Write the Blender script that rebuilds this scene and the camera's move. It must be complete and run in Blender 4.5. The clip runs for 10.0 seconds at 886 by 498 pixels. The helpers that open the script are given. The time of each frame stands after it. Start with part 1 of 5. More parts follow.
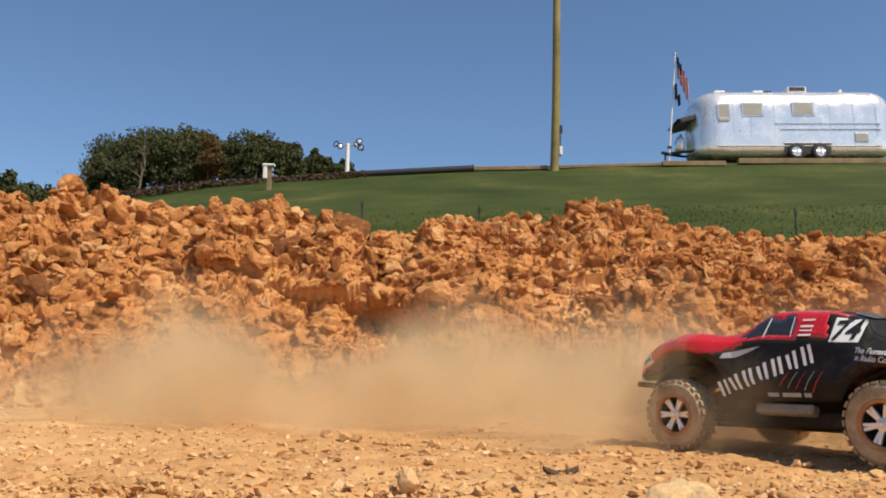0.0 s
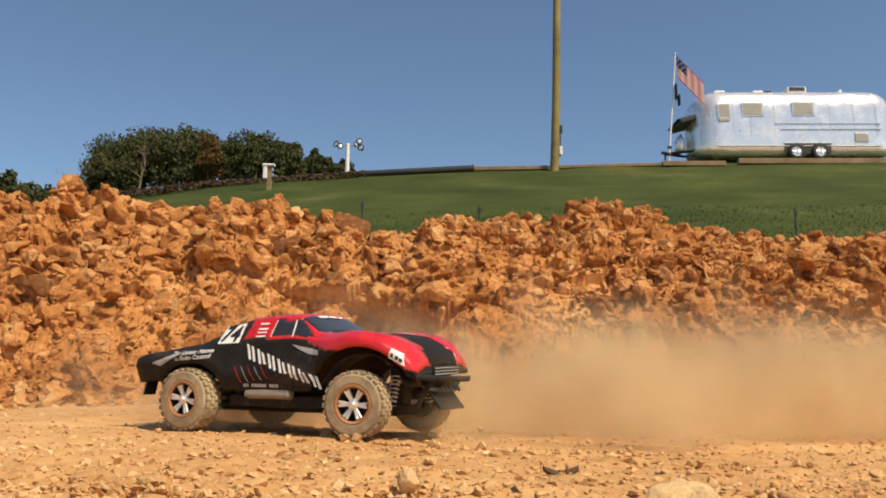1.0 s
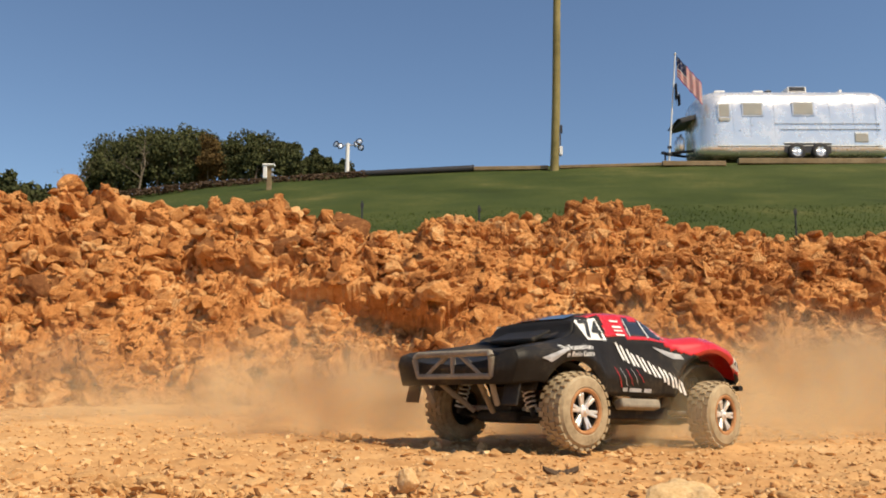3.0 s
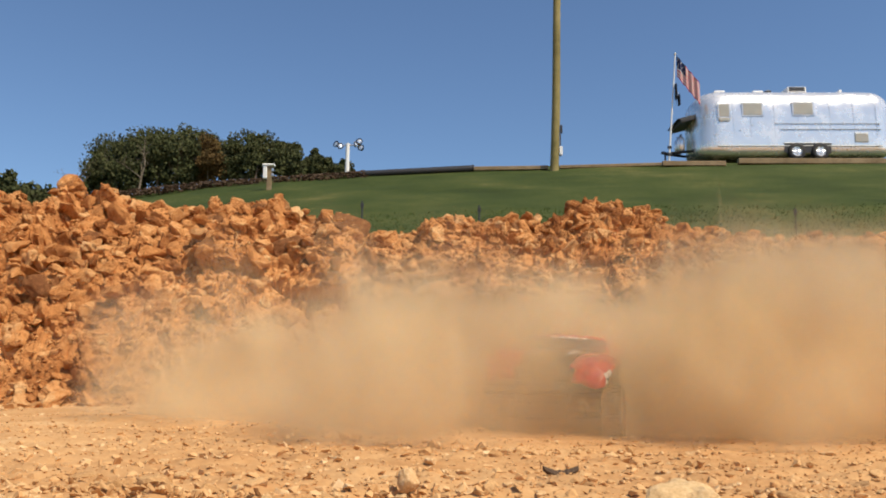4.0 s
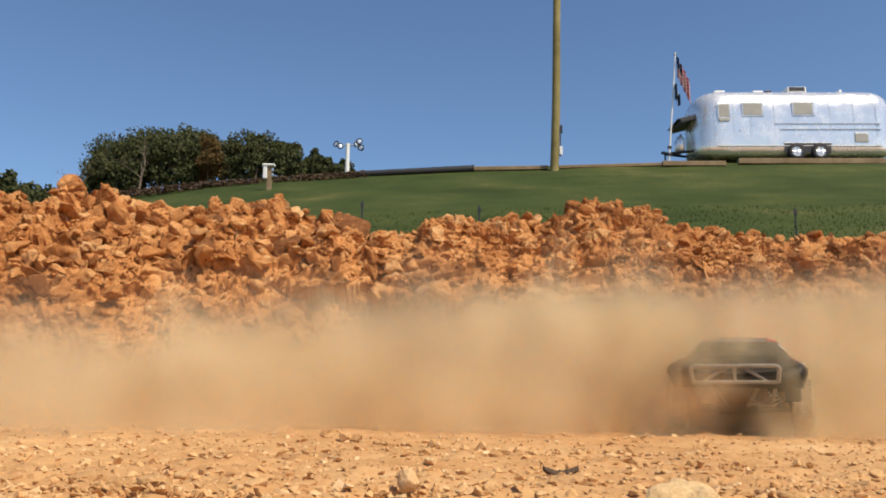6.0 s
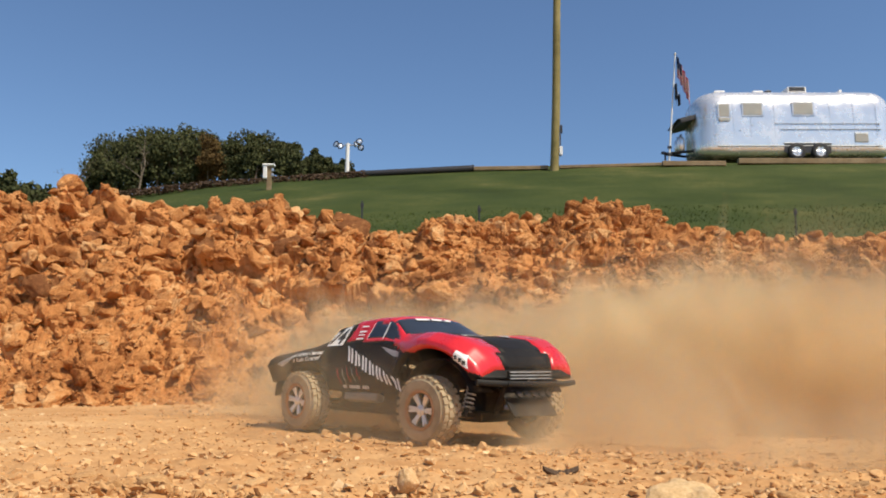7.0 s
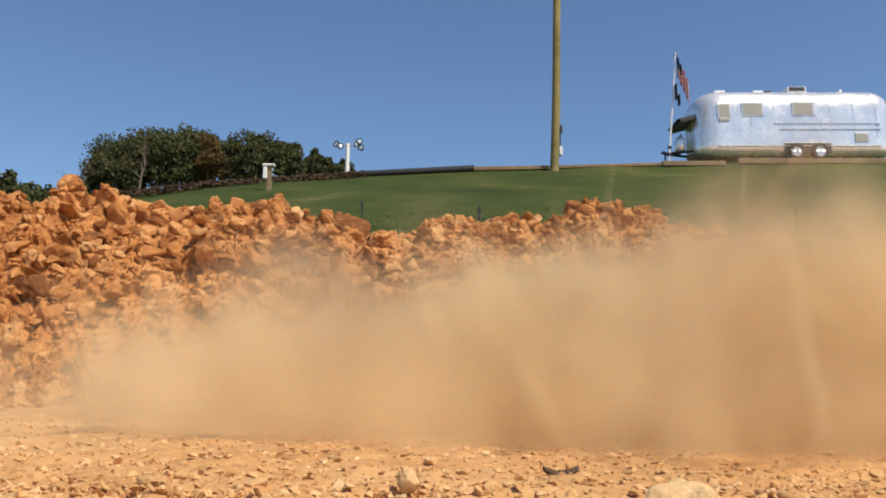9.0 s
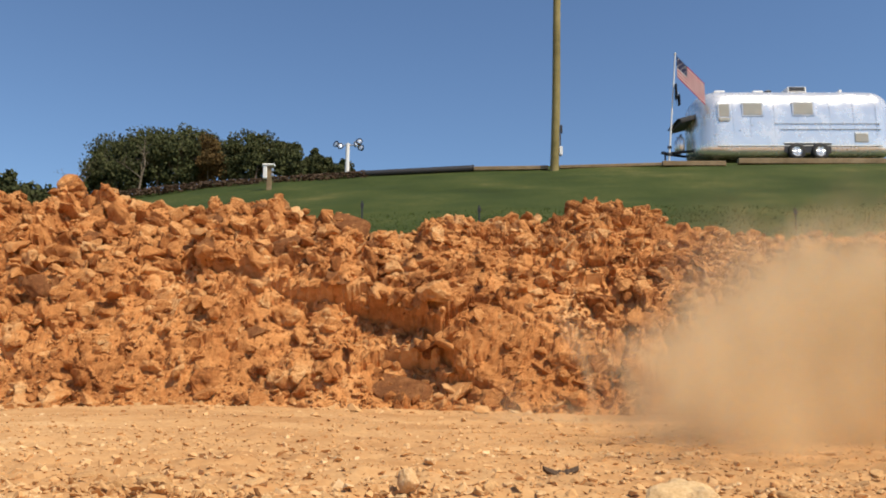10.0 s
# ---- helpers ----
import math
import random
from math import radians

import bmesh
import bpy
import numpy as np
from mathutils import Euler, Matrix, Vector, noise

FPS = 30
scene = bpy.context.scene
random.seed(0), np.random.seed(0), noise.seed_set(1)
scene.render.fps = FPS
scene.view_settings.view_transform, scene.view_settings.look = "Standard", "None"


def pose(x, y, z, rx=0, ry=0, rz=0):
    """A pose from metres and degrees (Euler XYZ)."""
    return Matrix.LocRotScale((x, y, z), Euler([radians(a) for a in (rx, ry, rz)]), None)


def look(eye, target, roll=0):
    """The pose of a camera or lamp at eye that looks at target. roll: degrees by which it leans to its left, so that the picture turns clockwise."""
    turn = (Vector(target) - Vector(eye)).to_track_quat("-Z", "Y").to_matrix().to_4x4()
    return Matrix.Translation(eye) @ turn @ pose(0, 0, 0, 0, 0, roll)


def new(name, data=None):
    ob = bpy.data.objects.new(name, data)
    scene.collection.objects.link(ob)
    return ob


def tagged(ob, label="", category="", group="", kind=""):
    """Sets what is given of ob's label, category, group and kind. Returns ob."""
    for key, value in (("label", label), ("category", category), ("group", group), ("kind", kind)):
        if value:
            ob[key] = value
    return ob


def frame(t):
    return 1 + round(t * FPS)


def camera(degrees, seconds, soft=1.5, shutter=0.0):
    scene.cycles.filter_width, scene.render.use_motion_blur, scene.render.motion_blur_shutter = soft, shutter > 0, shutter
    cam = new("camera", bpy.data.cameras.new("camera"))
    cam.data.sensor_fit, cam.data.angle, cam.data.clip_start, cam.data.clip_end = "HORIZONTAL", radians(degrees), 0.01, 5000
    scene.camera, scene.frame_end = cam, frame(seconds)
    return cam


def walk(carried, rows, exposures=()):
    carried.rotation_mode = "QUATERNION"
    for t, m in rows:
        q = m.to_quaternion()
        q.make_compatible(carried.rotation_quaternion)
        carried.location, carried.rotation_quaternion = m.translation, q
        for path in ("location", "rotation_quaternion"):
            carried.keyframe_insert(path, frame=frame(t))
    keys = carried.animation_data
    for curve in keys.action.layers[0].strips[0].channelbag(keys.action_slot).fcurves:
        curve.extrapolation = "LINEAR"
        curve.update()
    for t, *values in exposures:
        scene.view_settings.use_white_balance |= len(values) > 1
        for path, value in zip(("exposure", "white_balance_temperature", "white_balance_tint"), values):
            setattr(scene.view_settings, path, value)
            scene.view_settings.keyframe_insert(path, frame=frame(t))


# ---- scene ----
from mathutils import kdtree

cam = camera(55.0, 10.0, 1.9)
EYE_Z = 0.094
CAM = pose(0, 0, EYE_Z, 99.0, 0, 0)
walk(cam, [(0.0, CAM), (10.0, CAM)], exposures=[(0.0, 0.0, 6600, 10), (0.2, -0.05, 6700, 10), (0.5, -0.38, 6900, 10), (0.7, -0.32, 7100, 10), (1.0, -0.02, 7300, 10), (2.7, 0.05, 7300, 10), (3.9, 0.0, 6550, 10), (7.0, 0.02, 6500, 10), (7.4, 0.22, 6500, 10), (7.6, 0.2, 6500, 10), (8.1, 0.02, 6500, 10), (10.0, 0.0, 6500, 10)])

# ---- sky and sun ----
SUN_TO = Vector((0.52, -0.44, 0.90)).normalized()
world = bpy.data.worlds.new("sky")
scene.world = world
world.use_nodes = True
wn = world.node_tree
sky = wn.nodes.new("ShaderNodeTexSky")
sky.sky_type = "NISHITA"
sky.sun_disc = False
sky.sun_elevation = math.asin(SUN_TO.z)
sky.sun_rotation = math.atan2(SUN_TO.x, SUN_TO.y)
sky.air_density, sky.dust_density, sky.ozone_density = 1.0, 0.3, 6.0
wn.links.new(sky.outputs["Color"], wn.nodes["Background"].inputs["Color"])
wn.nodes["Background"].inputs["Strength"].default_value = 0.119
sun_data = bpy.data.lights.new("sun", "SUN")
sun_data.energy, sun_data.angle, sun_data.color = 5.0, radians(0.53), (1.0, 0.89, 0.70)
sun = new("sun", sun_data)
sun.matrix_world = look(SUN_TO * 50, (0, 0, 0))
scene.cycles.transparent_max_bounces = 160


# ---- materials ----
def material(name):
    m = bpy.data.materials.new(name)
    m.use_nodes = True
    return m, m.node_tree, m.node_tree.nodes["Principled BSDF"]


def node(nt, kind, **values):
    n = nt.nodes.new("ShaderNode" + kind)
    for key, value in values.items():
        n.inputs[key.replace("_", " ")].default_value = value
    return n


def ramp(nt, source, stops):
    r = nt.nodes.new("ShaderNodeValToRGB")
    while len(r.color_ramp.elements) < len(stops):
        r.color_ramp.elements.new(0.5)
    for e, (p, c) in zip(r.color_ramp.elements, stops):
        e.position, e.color = p, (*c, 1)
    nt.links.new(source, r.inputs["Fac"])
    return r


def earthy(name, stops, scale, fine, rough=0.95, bump=0.5, distance=0.01, per=None, detail=8):
    """A surface with colour at two scales, grain and relief."""
    m, nt, b = material(name)
    co = nt.nodes.new("ShaderNodeTexCoord")
    big = node(nt, "TexNoise", Scale=scale, Detail=detail, Roughness=0.62)
    small = node(nt, "TexNoise", Scale=fine, Detail=6.0, Roughness=0.7)
    nt.links.new(co.outputs["Object"], big.inputs["Vector"])
    nt.links.new(co.outputs["Object"], small.inputs["Vector"])
    mix = node(nt, "Math", Value=0.0)
    mix.operation = "MULTIPLY_ADD"
    nt.links.new(small.outputs["Fac"], mix.inputs[0])
    mix.inputs[1].default_value = 0.55
    sub = node(nt, "Math")
    sub.operation = "SUBTRACT"
    nt.links.new(big.outputs["Fac"], sub.inputs[0])
    sub.inputs[1].default_value = 0.275
    nt.links.new(sub.outputs[0], mix.inputs[2])
    last = mix.outputs[0]
    if per:
        if per == "island":
            rnd = nt.nodes.new("ShaderNodeNewGeometry").outputs["Random Per Island"]
        else:
            rnd = nt.nodes.new("ShaderNodeObjectInfo").outputs["Random"]
        add = node(nt, "Math")
        add.operation = "MULTIPLY_ADD"
        nt.links.new(rnd, add.inputs[0])
        add.inputs[1].default_value = 0.34
        low = node(nt, "Math")
        low.operation = "SUBTRACT"
        nt.links.new(last, low.inputs[0])
        low.inputs[1].default_value = 0.17
        nt.links.new(low.outputs[0], add.inputs[2])
        last = add.outputs[0]
    r = ramp(nt, last, stops)
    nt.links.new(r.outputs["Color"], b.inputs["Base Color"])
    b.inputs["Roughness"].default_value = rough
    b.inputs["Specular IOR Level"].default_value = 0.15
    bm_ = node(nt, "Bump", Strength=bump, Distance=distance)
    nt.links.new(mix.outputs[0], bm_.inputs["Height"])
    nt.links.new(bm_.outputs["Normal"], b.inputs["Normal"])
    return m


def plain(name, color, rough=0.5, metal=0.0, vary=0.15, scale=30.0, coat=0.0, bump=0.0, spec=0.5):
    """Paint, plastic, metal or rubber with a little uneven wear."""
    m, nt, b = material(name)
    co = nt.nodes.new("ShaderNodeTexCoord")
    n = node(nt, "TexNoise", Scale=scale, Detail=7.0, Roughness=0.65)
    nt.links.new(co.outputs["Object"], n.inputs["Vector"])
    lo = tuple(c * (1 - vary) for c in color)
    hi = tuple(min(1, c * (1 + vary)) for c in color)
    r = ramp(nt, n.outputs["Fac"], [(0.3, lo), (0.7, hi)])
    nt.links.new(r.outputs["Color"], b.inputs["Base Color"])
    rr = node(nt, "MapRange", From_Min=0.3, From_Max=0.7, To_Min=max(0.02, rough - 0.1), To_Max=min(1, rough + 0.12))
    nt.links.new(n.outputs["Fac"], rr.inputs["Value"])
    nt.links.new(rr.outputs["Result"], b.inputs["Roughness"])
    b.inputs["Metallic"].default_value = metal
    b.inputs["Coat Weight"].default_value = coat
    b.inputs["Specular IOR Level"].default_value = spec
    if bump:
        k = node(nt, "Bump", Strength=bump, Distance=0.004)
        nt.links.new(n.outputs["Fac"], k.inputs["Height"])
        nt.links.new(k.outputs["Normal"], b.inputs["Normal"])
    return m


CLAY = [(0.20, (0.15, 0.050, 0.017)), (0.36, (0.40, 0.158, 0.050)), (0.56, (0.61, 0.280, 0.098)), (0.86, (0.78, 0.50, 0.24))]
SAND = [(0.18, (0.30, 0.135, 0.050)), (0.42, (0.50, 0.265, 0.108)), (0.6, (0.60, 0.345, 0.152)), (0.85, (0.76, 0.52, 0.28))]
M_BANK = earthy("clay_bank", CLAY, 3.2, 38.0, bump=1.0, distance=0.025)
M_CLOD = earthy("clay_clod", CLAY, 1.6, 11.0, bump=1.0, distance=0.022, per="object")
M_CLODS = earthy("clay_clods", CLAY, 5.0, 95.0, bump=1.0, distance=0.02, per="island")
M_DIRT = earthy("packed_dirt", SAND, 2.2, 70.0, bump=0.6, distance=0.006)
STONE = [(0.15, (0.40, 0.20, 0.078)), (0.42, (0.55, 0.31, 0.132)), (0.6, (0.64, 0.385, 0.178)), (0.85, (0.78, 0.56, 0.32))]
M_PEBBLE = earthy("dirt_pebble", STONE, 14.0, 120.0, bump=0.5, distance=0.003, per="object")
M_PEBBLES = earthy("dirt_pebbles", STONE, 14.0, 120.0, bump=0.5, distance=0.003, per="island")
M_GRASS = earthy("mown_grass", [(0.2, (0.022, 0.032, 0.007)), (0.45, (0.042, 0.060, 0.013)), (0.62, (0.066, 0.080, 0.020)),
                                (0.85, (0.20, 0.16, 0.06))], 0.35, 9.0, bump=0.9, distance=0.05)
M_BLADES = earthy("grass_blades", [(0.2, (0.030, 0.050, 0.009)), (0.6, (0.066, 0.092, 0.020)), (0.9, (0.15, 0.15, 0.05))], 0.5, 6.0, bump=0.0, per="island")
M_LEAF = earthy("oak_leaves", [(0.15, (0.030, 0.038, 0.014)), (0.5, (0.066, 0.074, 0.030)), (0.85, (0.125, 0.120, 0.055))], 0.4, 3.0, bump=0.0, per="island")
M_LEAF_BROWN = earthy("turning_leaves", [(0.15, (0.04, 0.025, 0.01)), (0.5, (0.10, 0.062, 0.022)), (0.85, (0.16, 0.11, 0.04))], 0.4, 3.0, bump=0.0, per="island")
M_BARK = earthy("bark", [(0.2, (0.06, 0.045, 0.03)), (0.6, (0.20, 0.16, 0.12)), (0.9, (0.34, 0.30, 0.25))], 2.0, 20.0)
M_TIMBER = earthy("weathered_timber", [(0.2, (0.12, 0.085, 0.05)), (0.55, (0.27, 0.20, 0.12)), (0.9, (0.40, 0.32, 0.20))], 1.2, 14.0)
M_DARKEDGE = earthy("dark_mulch", [(0.2, (0.05, 0.032, 0.022)), (0.6, (0.12, 0.078, 0.05)), (0.9, (0.22, 0.15, 0.09))], 2.0, 14.0)
M_POLE = earthy("treated_pole", [(0.2, (0.13, 0.11, 0.045)), (0.55, (0.27, 0.225, 0.095)), (0.9, (0.38, 0.33, 0.17))], 1.5, 22.0)
M_ALU = plain("polished_aluminium", (0.93, 0.92, 0.90), 0.24, 0.62, 0.05, 1.6, bump=1.0)
M_ALU_DULL = plain("dull_aluminium", (0.62, 0.63, 0.65), 0.42, 1.0, 0.12, 3.0)
M_TRIM = plain("grey_trim", (0.34, 0.35, 0.36), 0.55, 0.3, 0.12, 5.0)
M_PALE = earthy("pale_clay", [(0.2, (0.50, 0.30, 0.13)), (0.5, (0.70, 0.47, 0.24)), (0.85, (0.82, 0.62, 0.37))], 22.0, 150.0, bump=0.6, distance=0.003)
M_SLAB = earthy("moist_clay", [(0.2, (0.10, 0.038, 0.016)), (0.5, (0.23, 0.092, 0.035)), (0.85, (0.42, 0.20, 0.08))], 6.0, 45.0, bump=0.9, distance=0.015)
M_WHITE = plain("white_paint", (0.80, 0.80, 0.78), 0.5, 0, 0.06, 6.0)
M_BLACK = plain("black_rubber", (0.02, 0.02, 0.022), 0.75, 0, 0.3, 20.0)
M_DARK = plain("dark_plastic", (0.025, 0.025, 0.028), 0.5, 0, 0.3, 40.0)
M_BLIND = plain("window_blind", (0.42, 0.40, 0.34), 0.4, 0, 0.12, 2.0, coat=0.6)
M_LAMPGLASS = plain("lamp_glass", (0.75, 0.78, 0.8), 0.1, 0.6, 0.1, 4.0)


# ---- mesh helpers ----
def link(name, bm, mat, parent=None, smooth=False):
    me = bpy.data.meshes.new(name)
    bm.to_mesh(me)
    bm.free()
    for m in mat if isinstance(mat, (list, tuple)) else (mat,):
        me.materials.append(m)
    if smooth:
        for p in me.polygons:
            p.use_smooth = True
    ob = new(name, me)
    ob.parent = parent
    return ob


def part(name, bm, mat, parent, label="", smooth=False):
    ob = link(name, bm, mat, parent, smooth)
    return tagged(ob, label)


def raw(name, verts, faces, mat, smooth=False, parent=None):
    me = bpy.data.meshes.new(name)
    me.from_pydata([tuple(v) for v in verts], [], [tuple(f) for f in faces])
    me.materials.append(mat)
    if smooth:
        me.polygons.foreach_set("use_smooth", [True] * len(me.polygons))
    ob = new(name, me)
    ob.parent = parent
    return ob


def box(bm, size, m=None, bevel=0.0, seg=2):
    r = bmesh.ops.create_cube(bm, size=1.0)
    vs = r["verts"]
    bmesh.ops.scale(bm, vec=size, verts=vs)
    if bevel:
        es = {e for v in vs for e in v.link_edges}
        r2 = bmesh.ops.bevel(bm, geom=list(es), offset=bevel, segments=seg, affect="EDGES", profile=0.5)
        vs = list({v for f in r2["faces"] for v in f.verts} | {v for v in vs if v.is_valid})
    if m is not None:
        bmesh.ops.transform(bm, matrix=m, verts=vs)
    return vs


def rod(bm, a, b, r1, r2=None, seg=12, cap=True):
    """A tapered round bar from a to b."""
    a, b = Vector(a), Vector(b)
    r = bmesh.ops.create_cone(bm, cap_ends=cap, segments=seg, radius1=r1, radius2=r1 if r2 is None else r2, depth=(b - a).length)
    m = Matrix.Translation((a + b) / 2) @ (b - a).to_track_quat("Z", "Y").to_matrix().to_4x4()
    bmesh.ops.transform(bm, matrix=m, verts=r["verts"])
    return r["verts"]


def lathe(bm, profile, seg=32, m=None):
    """A ring of (radius, height) turned about z."""
    rings = []
    for r, h in profile:
        rings.append([bm.verts.new((r * math.cos(2 * math.pi * k / seg), r * math.sin(2 * math.pi * k / seg), h)) for k in range(seg)])
    for a, b in zip(rings, rings[1:]):
        for k in range(seg):
            bm.faces.new((a[k], a[(k + 1) % seg], b[(k + 1) % seg], b[k]))
    if m is not None:
        bmesh.ops.transform(bm, matrix=m, verts=[v for r in rings for v in r])
    return rings


def hull(rng, n=14, squash=(1, 1, 0.7), rough=0.0, cuts=2):
    """An angular lump about one metre across: verts and faces."""
    bm = bmesh.new()
    for _ in range(n):
        v = Vector((rng.gauss(0, 1), rng.gauss(0, 1), rng.gauss(0, 1))).normalized() * rng.uniform(0.40, 0.55)
        bm.verts.new((v.x * squash[0], v.y * squash[1], v.z * squash[2]))
    r = bmesh.ops.convex_hull(bm, input=bm.verts)
    bmesh.ops.delete(bm, geom=[g for g in r["geom_interior"] if isinstance(g, bmesh.types.BMVert)], context="VERTS")
    if rough:
        bmesh.ops.triangulate(bm, faces=bm.faces)
        bmesh.ops.subdivide_edges(bm, edges=bm.edges, cuts=cuts, use_grid_fill=True)
        off = Vector((rng.uniform(0, 50), rng.uniform(0, 50), rng.uniform(0, 50)))
        for v in bm.verts:
            d = noise.fractal(v.co * 4 + off, 1.0, 2.0, 4) * rough + noise.noise(v.co * 2 + off) * rough
            v.co += v.co.normalized() * d
    bm.verts.index_update()
    out = [v.co.copy() for v in bm.verts], [[v.index for v in f.verts] for f in bm.faces]
    bm.free()
    return out


def heap(name, shapes, spots, mat, parent=None):
    """Many lumps as one mesh. spots: place, size, turn."""
    verts, faces = [], []
    for k, (p, s, e) in enumerate(spots):
        vs, fs = shapes[k % len(shapes)]
        base, r = len(verts), Euler(e).to_matrix()
        verts += [p + r @ (v * s) for v in vs]
        faces += [[i + base for i in f] for f in fs]
    return tagged(raw(name, verts, faces, mat, parent=parent), kind="stuff")


# ---- ground ----
def dirt_height(x, y):
    """The worn track, a low ridge along the near edge and fine roughness."""
    p = Vector((x, y, 0))
    z = 0.010 * noise.noise(p * 1.7) + 0.006 * noise.fractal(p * 7, 1.0, 2.0, 4)
    rough = 1.0 if y < 1.05 else max(0.25, 1.0 - (y - 1.05) * 1.1)
    z += rough * (0.007 * noise.fractal(p * 22 + Vector((3, 1, 0)), 0.9, 2.1, 4) + 0.004 * max(0, noise.noise(p * 45)))
    return z + 0.006 * max(0.0, 1.0 - y) + max(-0.012, min(0.016, -0.03 * x))


def spread(stops):
    """Coordinates from runs of (start, end, step)."""
    out = []
    for a, b, s in stops:
        n = max(1, round((b - a) / s))
        out += [a + (b - a) * k / n for k in range(n)]
    return out + [stops[-1][1]]


def sheet(name, xs, ys, z, mat, smooth=True):
    verts = [(x, y, z(x, y)) for y in ys for x in xs]
    n = len(xs)
    faces = [(j * n + i, j * n + i + 1, (j + 1) * n + i + 1, (j + 1) * n + i) for j in range(len(ys) - 1) for i in range(n - 1)]
    return raw(name, verts, faces, mat, smooth)


def floor_z(x, y):
    if abs(x) > 3.0 or y < 0.3:
        return 0.004 * noise.noise(Vector((x, y, 0))) + max(-0.012, min(0.016, -0.03 * x))
    return dirt_height(x, y)


ground = sheet("ground", spread([(-500, -60, 88), (-60, -8, 8), (-8, -2.4, 0.4), (-2.4, -1.2, 0.04), (-1.2, 1.2, 0.0085), (1.2, 2.4, 0.04), (2.4, 8, 0.4), (8, 60, 8), (60, 500, 88)]),
               spread([(-500, -60, 88), (-60, -4, 8), (-4, 0.2, 0.6), (0.2, 0.55, 0.05), (0.55, 1.15, 0.0075), (1.15, 2.0, 0.016), (2.0, 3.3, 0.03), (3.3, 4.6, 0.26)]), floor_z, M_DIRT)
tagged(ground, "dry orange-tan packed dirt track scattered with small stones", "dirt ground", kind="structure")

# ridge of the grass slope: x at 31 m and how steeply it is seen from the eye
RIDGE = ((-34, 0.185), (-16, 0.205), (-11.6, 0.2225), (-8.9, 0.236), (-6.4, 0.244), (-3.0, 0.250), (1.0, 0.256), (4.2, 0.2605), (9.0, 0.264), (17, 0.266), (40, 0.262))


def ridge(x):
    return float(np.interp(x, [a for a, _ in RIDGE], [b for _, b in RIDGE]))


def slope_z(x, y):
    lift = ridge(x * 31.0 / max(y, 6.0))
    if y <= 31:
        k = max(0.0, (y - 3.6) / 27.4)
        z = 0.02 + (lift * 31.0 + EYE_Z - 0.02) * (0.62 * k + 0.38 * k ** 1.6)
    else:
        far = min(y, 170.0)
        z = EYE_Z + far * (lift - 0.007 * min(1.0, (far - 31) / 12))
    return z + 0.05 * noise.noise(Vector((x * 0.4, y * 0.4, 3))) * min(1.0, y / 12)


grass = sheet("ground_grass", spread([(-900, -100, 100), (-100, -30, 5), (-30, 30, 0.6), (30, 100, 5), (100, 900, 100)]),
              spread([(3.65, 12, 0.35), (12, 31, 0.5), (31, 60, 2), (60, 200, 14), (200, 1500, 130)]), slope_z, M_GRASS)
tagged(grass, "green mown grass slope rising behind the clay bank", "grass slope", kind="structure")

# ---- clay bank ----
CREST = ((-8, 0.93), (-3.2, 0.92), (-2.06, 0.93), (-1.96, 0.925), (-1.88, 0.88), (-1.81, 0.93), (-1.78, 0.99), (-1.74, 1.02), (-1.70, 0.99), (-1.67, 0.92), (-1.63, 0.93), (-1.59, 0.965), (-1.53, 0.965), (-1.49, 0.93), (-1.44, 0.895), (-1.35, 0.905),
         (-1.30, 0.93), (-1.25, 0.905), (-1.16, 0.925), (-1.08, 0.90), (-0.96, 0.915), (-0.83, 0.905), (-0.77, 0.91), (-0.74, 0.91), (-0.72, 0.86), (-0.59, 0.845), (-0.48, 0.88), (-0.39, 0.85), (-0.37, 0.79), (-0.12, 0.775), (-0.08, 0.84),
         (-0.02, 0.855), (0.16, 0.84), (0.46, 0.84), (0.57, 0.885), (0.70, 0.915), (0.81, 0.915), (0.83, 0.855), (0.91, 0.885), (0.99, 0.885), (1.03, 0.79), (1.19, 0.76), (1.27, 0.785), (1.32, 0.755), (1.56, 0.74), (1.63, 0.765), (1.80, 0.765), (1.87, 0.75), (2.05, 0.74), (3.5, 0.73), (8, 0.72))
BASE_Y, CREST_Y = 3.0, 3.9


def crest(x):
    return float(np.interp(x, [a for a, _ in CREST], [b for _, b in CREST]))


def bank_point(x, s):
    """s: 0 at the foot, 1 at the crest, up to 1.6 down the back."""
    h = crest(x)
    if s <= 1:
        foot = BASE_Y + 0.10 * noise.noise(Vector((x * 1.3, 0, 7)))
        y = foot + (CREST_Y - foot) * s
        z = h * (0.30 * s + 0.70 * (1 - (1 - s) ** 1.8)) * (0.45 + 0.55 * min(1.0, max(0.0, s) / 0.22)) - 0.02 * (1 - s) ** 4
    else:
        y, z = CREST_Y + (s - 1) * 1.0, h * (1 - ((s - 1) / 0.6) ** 1.5)
    return Vector((x, y, z))


